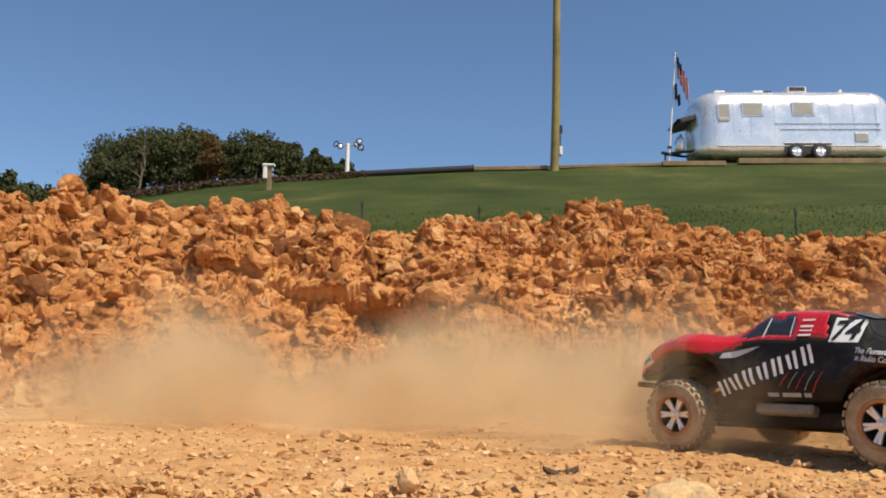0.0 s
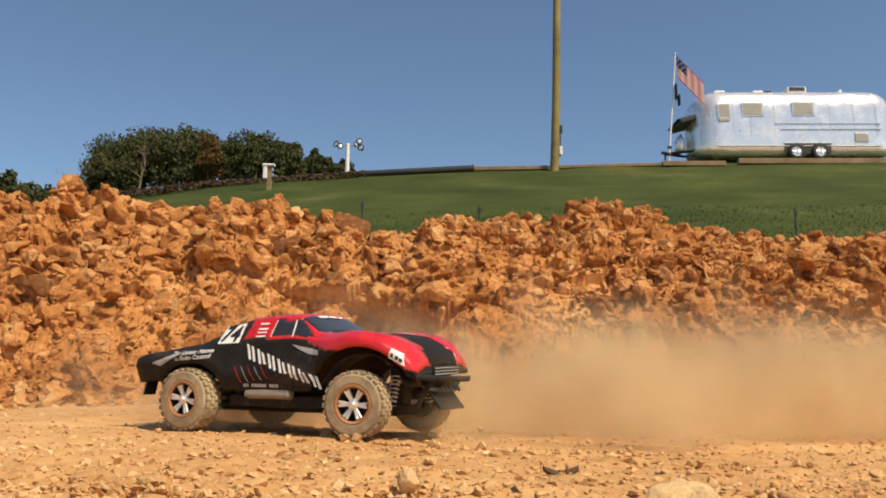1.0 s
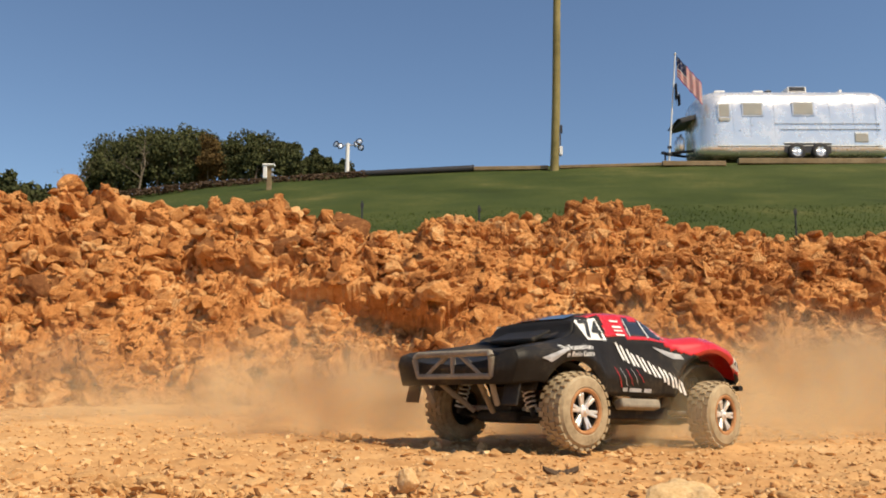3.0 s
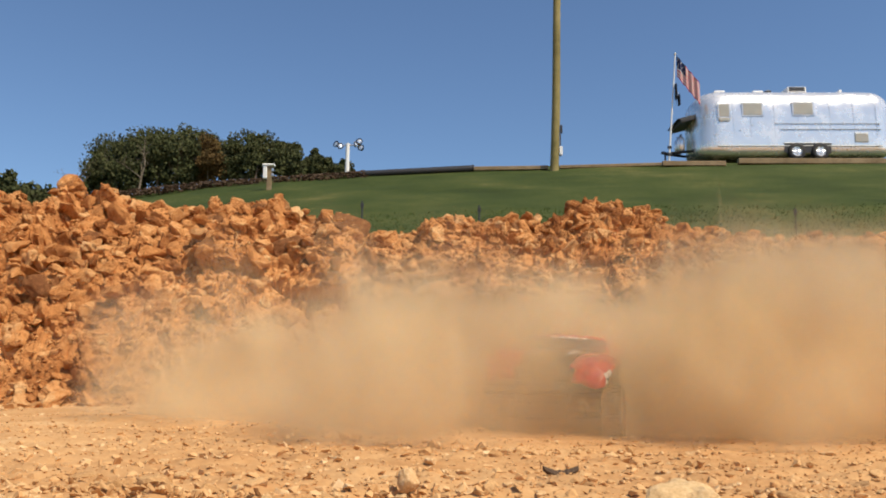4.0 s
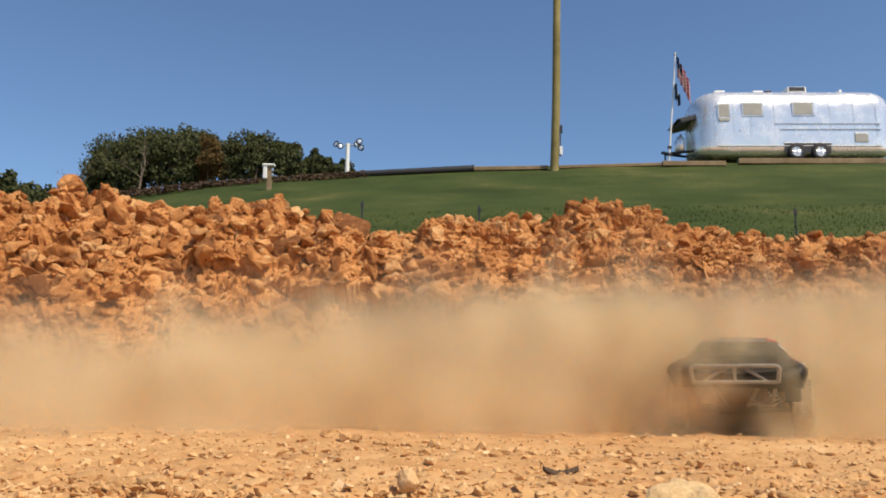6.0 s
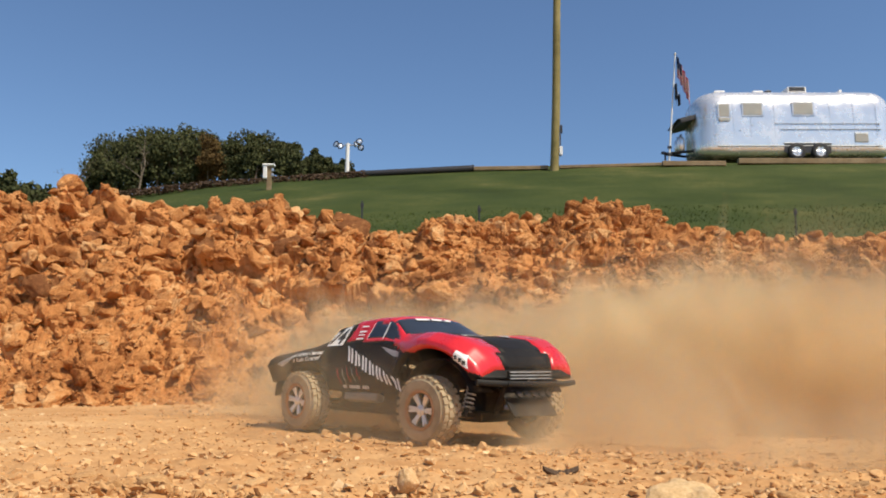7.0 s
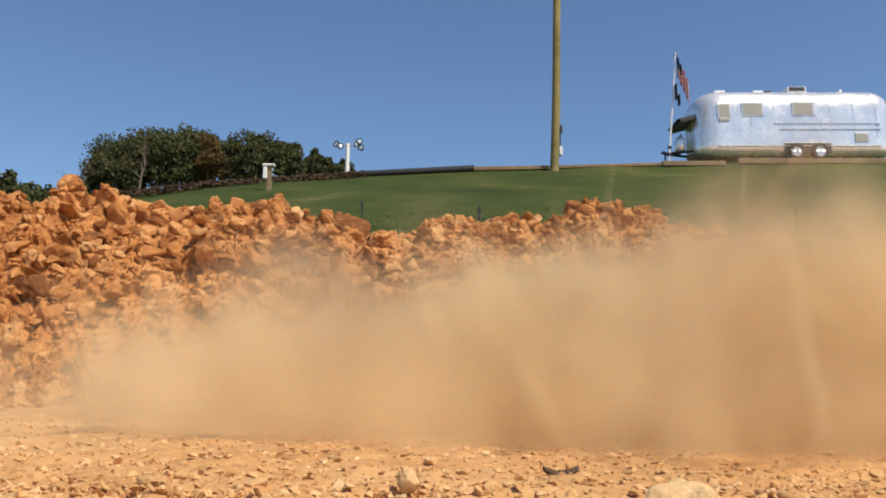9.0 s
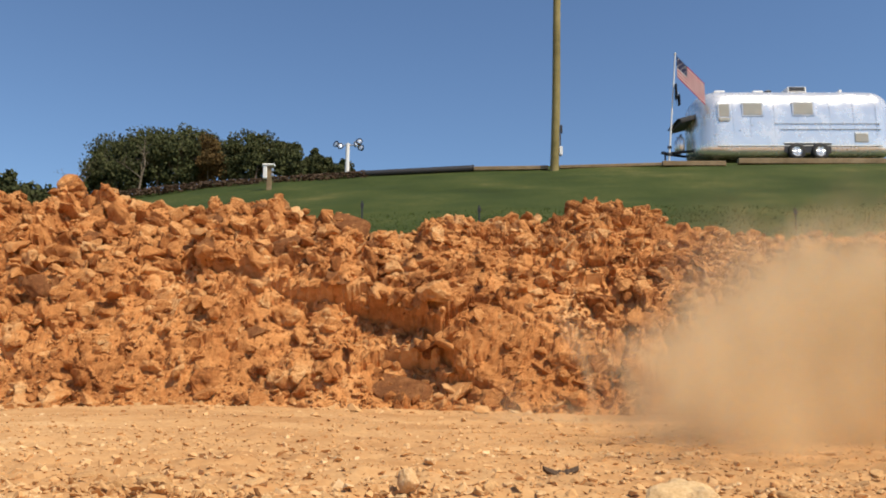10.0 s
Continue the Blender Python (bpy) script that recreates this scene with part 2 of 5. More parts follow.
def relief_levels():
    """Broken blocks at four sizes: seed points, each with its own step and tilt."""
    rng = random.Random(11)
    levels = []
    for cell, amp, tilt in ((0.34, 0.030, 0.10), (0.15, 0.014, 0.16), (0.075, 0.010, 0.24), (0.036, 0.005, 0.28)):
        n = int(16 * 1.45 / cell ** 2 * 0.6) if cell > 0.1 else int(5.6 * 1.45 / cell ** 2 * 0.75)
        wide = 8.0 if cell > 0.1 else 2.8
        tree_, data = kdtree.KDTree(n), []
        for i in range(n):
            tree_.insert((rng.uniform(-wide, wide), rng.uniform(-0.1, 2.2), 0), i)
            data.append((rng.uniform(-1, 1), rng.gauss(0, 0.55), rng.gauss(-0.30, 0.5)))
        tree_.balance()
        levels.append((tree_, data, amp, tilt, cell))
    return levels


LEVELS = relief_levels()


def bank_surface(x, s):
    """The bank's broken face: blocks that step in and out, with clefts between them."""
    p = bank_point(x, s)
    q = Vector((x, s * 1.28, 0))
    q += 0.035 * Vector((noise.noise(p * 7), noise.noise(p * 7 + Vector((9, 0, 0))), 0))
    crumbly = max(0.0, min(1.0, 0.5 + 1.6 * noise.noise(p * 2.4 + Vector((4, 0, 2)))))
    d = 0.0
    for tree_, data, amp, tilt, cell in LEVELS:
        if cell < 0.1 and abs(x) > 2.7:
            continue
        (c1, i1, d1), (c2, i2, d2) = tree_.find_n(q, 2)
        o, tx, ty = data[i1]
        k = 1.0 if cell > 0.1 else 0.45 + 0.75 * crumbly
        d += k * (amp * o + tilt * (tx * (q.x - c1.x) + ty * (q.y - c1.y)) - amp * 0.8 * max(0.0, 1 - (d2 - d1) / (cell * 0.13)))
    d += 0.007 * noise.fractal(p * 14, 1.0, 2.1, 4) + 0.035 * noise.noise(p * 2.2)
    ease = min(1.0, max(0.12, s * 4.5)) * (1.0 if s < 0.94 else 0.55)
    out = Vector((0, -0.62, 0.78)) if s < 0.9 else Vector((0, -0.3, 0.95))
    return p + out * d * ease


def clay_bank():
    xs = spread([(-8, -2.6, 0.12), (-2.6, 2.6, 0.0085), (2.6, 8, 0.12)])
    ss = spread([(-0.02, 1.0, 0.0082), (1.0, 1.15, 0.02), (1.15, 1.6, 0.09)])
    verts = [bank_surface(x, s) for s in ss for x in xs]
    n = len(xs)
    faces = [(j * n + i, j * n + i + 1, (j + 1) * n + i + 1, (j + 1) * n + i) for j in range(len(ss) - 1) for i in range(n - 1)]
    return raw("clay_bank", verts, faces, M_BANK)


bank = tagged(clay_bank(), "long bank of freshly dug broken orange clay clods", "dirt bank", kind="structure")


def block(rng, n=13, squash=(1, 1, 0.7), edge=0.07, rough=0.05, cuts=2):
    """A broken lump of clay with flat faces, worn edges and a crumbling skin: verts and faces."""
    bm = bmesh.new()
    for _ in range(n):
        v = Vector((rng.gauss(0, 1), rng.gauss(0, 1), rng.gauss(0, 1))).normalized() * rng.uniform(0.42, 0.55)
        bm.verts.new((v.x * squash[0], v.y * squash[1], v.z * squash[2]))
    r = bmesh.ops.convex_hull(bm, input=bm.verts)
    bmesh.ops.delete(bm, geom=[g for g in r["geom_interior"] if isinstance(g, bmesh.types.BMVert)], context="VERTS")
    bmesh.ops.dissolve_limit(bm, angle_limit=radians(22), verts=bm.verts, edges=bm.edges)
    bmesh.ops.bevel(bm, geom=bm.edges[:], offset=edge, segments=1, affect="EDGES", profile=0.5, clamp_overlap=True)
    bmesh.ops.triangulate(bm, faces=bm.faces)
    if cuts:
        long = [e for e in bm.edges if e.calc_length() > 0.16]
        bmesh.ops.subdivide_edges(bm, edges=long, cuts=cuts, use_grid_fill=True)
        bmesh.ops.triangulate(bm, faces=bm.faces)
    off = Vector((rng.uniform(0, 50), rng.uniform(0, 50), rng.uniform(0, 50)))
    for v in bm.verts:
        d = noise.fractal(v.co * 5 + off, 1.0, 2.0, 4) * rough + noise.noise(v.co * 2 + off) * rough * 1.5
        v.co += v.co.normalized() * d
    bm.verts.index_update()
    out = [v.co.copy() for v in bm.verts], [[v.index for v in f.verts] for f in bm.faces]
    bm.free()
    return out


def bank_clods():
    """Loose clods on the bank: the large ones in view as pieces, the rest as one mass."""
    rng = random.Random(5)
    big = [block(rng, rng.randint(11, 17), (1, rng.uniform(0.65, 1), rng.uniform(0.4, 0.75)), 0.06, 0.085) for _ in range(18)]
    small = [block(rng, rng.randint(9, 13), (1, rng.uniform(0.65, 1), rng.uniform(0.3, 0.75)), 0.05, 0.09, 1) for _ in range(30)]
    crumb = [hull(rng, 9, (1, rng.uniform(0.6, 1), rng.uniform(0.4, 0.8))) for _ in range(20)]
    meshes = []
    for vs, fs in big:
        me = bpy.data.meshes.new("clod")
        me.from_pydata([tuple(v) for v in vs], [], fs)
        me.materials.append(M_CLOD)
        meshes.append(me)

    def clod(x, s, size, kind, turn, sink=0.15, tall=1.0):
        ob = new("clod", meshes[kind % len(meshes)])
        ob.parent = bank
        p = bank_surface(x, s) + Vector((0, sink * size * 0.6, -sink * size * 0.5))
        ob.matrix_basis = Matrix.LocRotScale(p, Euler(turn), (size, size, size * tall))
        return ob

    for i in range(300):
        x, s = rng.uniform(-2.25, 2.25), rng.uniform(0.06, 0.98)
        size = min(0.21, 0.068 * rng.paretovariate(2.2))
        clod(x, s, size, i, (rng.uniform(-0.5, 0.5) + 0.6, rng.uniform(-0.5, 0.5), rng.uniform(0, 6.3)), rng.uniform(-0.1, 0.3))
    # the lumps that stand out along the crest
    for x, s, size, kind in ((-1.72, 0.97, 0.17, 3), (-1.75, 0.99, 0.12, 6), (-1.70, 1.0, 0.10, 12), (-1.56, 0.98, 0.15, 1), (-1.50, 0.97, 0.11, 4), (-1.84, 0.96, 0.10, 7), (-1.97, 0.98, 0.12, 9), (-1.30, 0.98, 0.09, 0), (-1.14, 0.98, 0.08, 15),
                             (-0.76, 0.99, 0.075, 2), (-0.74, 0.98, 0.07, 11), (-0.43, 0.98, 0.09, 5), (-0.51, 0.98, 0.08, 9), (-0.04, 0.98, 0.08, 0), (0.14, 0.98, 0.06, 8), (0.74, 0.97, 0.13, 10), (0.66, 0.97, 0.10, 2),
                             (0.80, 0.97, 0.08, 14), (0.97, 0.97, 0.11, 11), (0.90, 0.96, 0.09, 3), (1.27, 0.99, 0.07, 4), (1.40, 0.98, 0.06, 16)):
        clod(x, s, size, kind, (0.4, x * 3, x * 7), 0.1, 1.1)
    # smooth-cut slabs of moister clay, turned towards the open side
    for i in range(24):
        vs, fs = block(rng, 15, (1, rng.uniform(0.6, 0.9), rng.uniform(0.22, 0.4)), 0.05, 0.035)
        me = bpy.data.meshes.new("slab")
        me.from_pydata([tuple(v) for v in vs], [], fs)
        me.materials.append(M_SLAB if i % 3 else M_CLOD)
        ob = new("slab", me)
        ob.parent = bank
        size = rng.uniform(0.10, 0.22)
        x = rng.choice((-1.62, -1.35, -0.9, -0.55, 0.4, 0.68, 1.1)) + rng.gauss(0, 0.22)
        ob.matrix_basis = Matrix.LocRotScale(bank_surface(x, rng.uniform(0.2, 0.84)) + Vector((0, 0.01, 0)), Euler((rng.uniform(0.7, 1.3), rng.uniform(-0.5, 0.5), rng.uniform(-0.6, 0.6))), (size, size, size))
    for x, s, size, turn in ((-1.45, 0.63, 0.27, (1.15, 0.25, 0.35)), (-1.05, 0.70, 0.24, (1.0, -0.2, -0.25)), (-0.42, 0.86, 0.2, (1.1, 0.1, 0.3)), (-0.16, 0.12, 0.26, (0.9, 0.1, -0.1))):
        ob = new("slab", me)
        ob.parent = bank
        ob.matrix_basis = Matrix.LocRotScale(bank_surface(x, s) + Vector((0, 0.01, 0)), Euler(turn), (size, size, size))
    boulder = new("boulder", meshes[12])
    boulder.parent = bank
    boulder.matrix_basis = Matrix.LocRotScale(bank_point(1.72, 0.97) + Vector((0, -0.03, -0.035)), Euler((0.2, 0.25, 0.3)), (0.32, 0.2, 0.22))
    tagged(boulder, "large smooth orange clay boulder")
    spots = []
    while len(spots) < 9500:
        x, s = rng.uniform(-2.5, 2.5), rng.uniform(0.0, 1.06)
        p = bank_surface(x, s)
        if noise.noise(p * 2.4 + Vector((4, 0, 2))) < rng.uniform(-0.75, 0.25):
            continue
        size = min(0.11, 0.015 * rng.paretovariate(1.55))
        spots.append((p + Vector((0, rng.uniform(-0.25, 0.2) * size, rng.uniform(-0.1, 0.15) * size)), size, (rng.uniform(-1, 1) + 0.5, rng.uniform(-1, 1), rng.uniform(0, 6.3))))
    heap("clods", small, spots, M_CLODS, bank)
    crumbs = []
    for i in range(9000):
        low = i % 2 == 0
        x, s = rng.uniform(-2.3, 2.3), 0.30 * rng.random() ** 1.5 if low else rng.uniform(0.0, 1.03)
        size = min(0.03, 0.008 * rng.paretovariate(2.0))
        crumbs.append((bank_surface(x, s) + Vector((0, 0, 0.1 * size)), size, (rng.uniform(-1, 1), rng.uniform(-1, 1), rng.uniform(0, 6.3))))
    heap("crumbs", crumb, crumbs, M_CLODS, bank)
    wide = [(bank_point(x, rng.uniform(0.05, 1.0)), rng.uniform(0.08, 0.25), (rng.uniform(0, 1), rng.uniform(-1, 1), rng.uniform(0, 6)))
            for x in [rng.choice((-1, 1)) * rng.uniform(2.4, 7.8) for _ in range(420)]]
    heap("clods", small, wide, M_CLODS, bank)


def ground_stones():
    """Stones on the track: the near ones singly, the small ones as one mass."""
    rng = random.Random(21)
    shapes = [block(rng, 14, (1, rng.uniform(0.6, 1), rng.uniform(0.4, 0.75)), 0.09, 0.03, 1) for _ in range(10)]
    grit = [hull(rng, 9, (1, rng.uniform(0.6, 1), rng.uniform(0.4, 0.8))) for _ in range(20)]
    meshes = []
    for vs, fs in shapes:
        me = bpy.data.meshes.new("stone")
        me.from_pydata([tuple(v) for v in vs], [], fs)
        me.materials.append(M_PEBBLE)
        meshes.append(me)

    def stone(x, y, size, k, turn, squash=1.0, lift=0.15):
        ob = new("stone", meshes[k] if k == 10 and len(meshes) > 10 else meshes[k % 10])
        ob.parent = ground
        ob.matrix_basis = Matrix.LocRotScale((x, y, dirt_height(x, y) + lift * size * squash), Euler((0, 0, turn)), (size, size, size * squash))
        return ob

    for i in range(285):
        y = 0.62 + 0.7 * rng.random() ** 1.5
        stone(rng.uniform(-0.56, 0.56) * (y + 0.05), y, min(0.026, 0.0065 * rng.paretovariate(2.3)), i, rng.uniform(0, 6.3), rng.uniform(0.55, 1.0), 0.08)
    vs, fs = block(rng, 30, (1, 0.7, 0.62), 0.05, 0.04, 3)
    me = bpy.data.meshes.new("stone")
    me.from_pydata([tuple(v) for v in vs], [], fs)
    me.materials.append(M_PALE)
    meshes.append(me)
    tagged(stone(0.190, 0.690, 0.080, 10, 0.1, 1.0, -0.10), "pale yellow clay lump half sunk in the track")
    tagged(stone(-0.027, 0.695, 0.030, 5, 1.5, 1.3, 0.3), "upright brown clay lump")
    stone(-0.032, 0.685, 0.018, 2, 0.6)
    tagged(stone(-0.325, 0.79, 0.036, 7, 0.0, 0.5), "flat tan clay slab")
    for x, y, s in ((-0.22, 0.665, 0.045), (-0.18, 0.67, 0.03), (-0.25, 0.67, 0.028), (0.04, 0.66, 0.03), (0.06, 0.665, 0.022), (0.27, 0.68, 0.035), (0.30, 0.69, 0.025)):
        stone(x, y, s, int(s * 1000), x * 9, 0.8)
    spots = []
    for i in range(26000):
        y = 0.6 + 1.5 * rng.random() ** 2.1
        x = rng.uniform(-0.58, 0.58) * (y + 0.05)
        keep = 0.35 + 0.65 * max(0.0, noise.noise(Vector((x * 3, y * 3, 4))) + 0.4)
        if rng.random() > keep:
            continue
        size = min(0.014, 0.0024 * rng.paretovariate(1.7))
        spots.append((Vector((x, y, dirt_height(x, y) + 0.1 * size)), size, (rng.uniform(-0.5, 0.5), rng.uniform(-0.5, 0.5), rng.uniform(0, 6.3))))
    for cx, cy, w, n in ((-0.22, 0.655, 0.075, 260), (0.05, 0.655, 0.035, 120), (-0.03, 0.69, 0.02, 40), (0.30, 0.665, 0.05, 150), (-0.40, 0.66, 0.05, 120)):
        for i in range(n):
            x, y = rng.gauss(cx, w * 0.5), rng.gauss(cy, 0.012)
            size = rng.uniform(0.004, 0.012)
            spots.append((Vector((x, y, dirt_height(x, y) + rng.uniform(0, 0.006))), size, (rng.uniform(-1, 1), rng.uniform(-1, 1), rng.uniform(0, 6.3))))
    for i in range(1500):
        y = rng.uniform(2.0, 3.1)
        x = rng.uniform(-0.6, 0.6) * (y + 0.05)
        size = min(0.05, 0.006 * rng.paretovariate(1.8)) * (1.6 if y > 2.8 else 0.7)
        spots.append((Vector((x, y, dirt_height(x, y))), size, (rng.uniform(-0.5, 0.5), rng.uniform(-0.5, 0.5), rng.uniform(0, 6.3))))
    heap("gravel", grit, spots, M_PEBBLES, ground)


def bark_strip(x, y):
    """A dark curled piece, thick in the middle with raised ends."""
    bm = bmesh.new()
    rng = random.Random(3)
    n, rows = 16, []
    for i in range(n):
        u = i / (n - 1) * 2 - 1
        r = 0.0055 * (1 - 0.35 * u * u) * rng.uniform(0.85, 1.15)
        rows.append([bm.verts.new((u * 0.0175, r * 1.3 * math.cos(a), 0.004 + 0.006 * u * u + r * 0.8 * math.sin(a))) for a in [k * math.pi / 4 for k in range(8)]])
    for a, b in zip(rows, rows[1:]):
        for k in range(8):
            bm.faces.new((a[k], a[(k + 1) % 8], b[(k + 1) % 8], b[k]))
    bm.faces.new(rows[0]), bm.faces.new(rows[-1][::-1])
    bmesh.ops.recalc_face_normals(bm, faces=bm.faces)
    ob = link("bark_strip", bm, M_DARKEDGE)
    ob.matrix_basis = pose(x, y, dirt_height(x, y), 0, 0, 4)
    tagged(ob, "curled dark brown piece of bark lying on the dirt", "bark")


# ---- far things ----
def at(px, py, y):
    """The place at distance y that is seen along a given line of sight."""
    u, s, c = (441 - py) / 1506, math.sin(radians(9)), math.cos(radians(9))
    d = y / (c - s * u)
    return Vector(((px - 784) / 1506 * d, y, EYE_Z + d * (s + c * u)))


def utility_pole():
    foot = at(981, 303, 29.5)
    bm = bmesh.new()
    verts = []
    rows = 26
    for j in range(rows):
        h = -0.5 + 11.0 * j / (rows - 1)
        r = 0.158 - 0.0035 * h
        bend = 0.02 * math.sin(h * 0.7)
        verts.append([bm.verts.new((r * math.cos(2 * math.pi * k / 18) + bend + 0.038 * h, r * math.sin(2 * math.pi * k / 18), h)) for k in range(18)])
    for a, b in zip(verts, verts[1:]):
        for k in range(18):
            bm.faces.new((a[k], a[(k + 1) % 18], b[(k + 1) % 18], b[k]))
    bm.faces.new(verts[-1])
    pole = new("utility_pole")
    pole.matrix_basis = Matrix.Translation(foot)
    tagged(pole, "round treated wooden utility pole on the grass ridge", "utility pole")
    part("shaft", bm, M_POLE, pole, smooth=True)
    bm = bmesh.new()
    rod(bm, (0.205, -0.08, 0.5), (0.25, -0.08, 1.6), 0.018)
    part("conduit", bm, M_DARK, pole)
    bm = bmesh.new()
    box(bm, (0.11, 0.09, 0.32), pose(0.24, -0.08, 0.72), 0.015)
    part("outlet_box", bm, M_WHITE, pole, "small white outlet box")
    bm = bmesh.new()
    box(bm, (0.08, 0.08, 0.30), pose(0.27, -0.08, 1.52), 0.015)
    part("meter_box", bm, M_DARK, pole, "small dark grey box")


def timbers():
    """Edging logs along the ridge."""
    for a, b, y, r, mat, label in (((1172, 290), (1284, 290), 29.6, 0.075, M_TIMBER, "long weathered brown edging timber"), ((1306, 286), (1600, 286), 30.2, 0.085, M_TIMBER, "long weathered brown edging timber"),
                                   ((838, 299), (970, 297), 29.8, 0.06, M_TIMBER, "pale weathered edging timber"), ((990, 296), (1172, 291), 29.9, 0.05, M_TIMBER, "pale weathered edging timber")):
        p, q = at(*a, y), at(*b, y)
        bm = bmesh.new()
        n = max(3, int((q - p).length / 0.5))
        box(bm, ((q - p).length, r * 2.2, r * 2.4), None, 0.02)
        bmesh.ops.bisect_plane(bm, geom=bm.verts[:] + bm.edges[:] + bm.faces[:], plane_co=(0, 0, 0), plane_no=(1, 0, 0))
        ob = link("edging_timber", bm, mat)
        d = q - p
        ob.matrix_basis = Matrix.Translation((p + q) / 2) @ d.to_track_quat("X", "Z").to_matrix().to_4x4()
        tagged(ob, label + " laid along the ridge", "timber", "ridge timbers")
    p, q = at(640, 308, 30), at(836, 299, 30)
    bm = bmesh.new()
    rod(bm, p, q, 0.11, 0.135, 16)
    rod(bm, q, q + (q - p).normalized() * 0.06, 0.15, 0.15, 16)
    ob = link("drain_pipe", bm, M_DARK, smooth=False)
    tagged(ob, "long black plastic drain pipe lying along the ridge", "pipe")
    # dark planted edge that follows the ridge on the low side
    rng = random.Random(8)
    shapes = [hull(rng, 12, (1, 1, 0.5)) for _ in range(8)]
    spots = []
    for i in range(2600):
        px = rng.uniform(110, 650)
        py = float(np.interp(px, (120, 230, 350, 480, 640), (362, 342, 329, 320, 309))) + rng.uniform(-6, 6)
        spots.append((at(px, py, 30 + rng.uniform(-0.5, 0.8)), rng.uniform(0.05, 0.17), (rng.uniform(-0.4, 0.4), rng.uniform(-0.4, 0.4), rng.uniform(0, 6))))
    tagged(heap("mulch_edge", shapes, spots, M_DARKEDGE), "dark brown mulch edge along the grass ridge", "mulch")


def hookup_post():
    foot = at(476, 334, 27)
    ob = new("hookup_post")
    ob.matrix_basis = Matrix.Translation(foot)
    tagged(ob, "grey wooden hookup post with a white electrical box", "hookup post")
    bm = bmesh.new()
    box(bm, (0.15, 0.12, 0.95), pose(0.0, 0, 0.27), 0.012)
    part("post", bm, M_TIMBER, ob)
    bm = bmesh.new()
    box(bm, (0.13, 0.15, 0.42), pose(-0.13, -0.03, 0.53), 0.02)
    part("electrical_box", bm, M_WHITE, ob, "white metal electrical box")
    bm = bmesh.new()
    box(bm, (0.40, 0.20, 0.07), pose(-0.02, -0.03, 0.775), 0.02)
    part("cap", bm, M_WHITE, ob, "white cap")
    bm = bmesh.new()
    for h in (0.45, 0.62):
        bm = bmesh.new()
        box(bm, (0.07, 0.10, 0.10), pose(0.11, -0.02, h), 0.012)
        part("outlet", bm, M_ALU_DULL, ob)


def light_pole():
    foot = at(614, 310, 62)
    foot.z = slope_z(foot.x, 62)
    ob = new("light_pole")
    ob.matrix_basis = Matrix.Translation(foot)
    tagged(ob, "white light pole with four round floodlights on a crossarm", "light pole")
    bm = bmesh.new()
    rod(bm, (0, 0, -0.3), (0.02, 0, 2.85), 0.17, 0.14, 12)
    part("shaft", bm, M_WHITE, ob)
    bm = bmesh.new()
    box(bm, (1.75, 0.08, 0.10), pose(0.05, 0, 2.72), 0.02)
    part("crossarm", bm, M_ALU_DULL, ob)
    for x, z, a in ((-0.85, 2.78, -35), (-0.52, 2.62, 20), (0.72, 2.78, 25), (1.02, 2.50, -15), (0.90, 2.98, 10)):
        bm = bmesh.new()
        m = pose(x, -0.12, z, 75, 0, a)
        lathe(bm, ((0.04, -0.32), (0.14, -0.26), (0.25, 0.0), (0.255, 0.03), (0.24, 0.03)), 16, m)
        head = part("floodlight", bm, M_DARK, ob)
        bm = bmesh.new()
        lathe(bm, ((0.0, 0.05), (0.10, 0.045), (0.17, 0.02)), 16, m)
        part("lens", bm, M_LAMPGLASS, head)


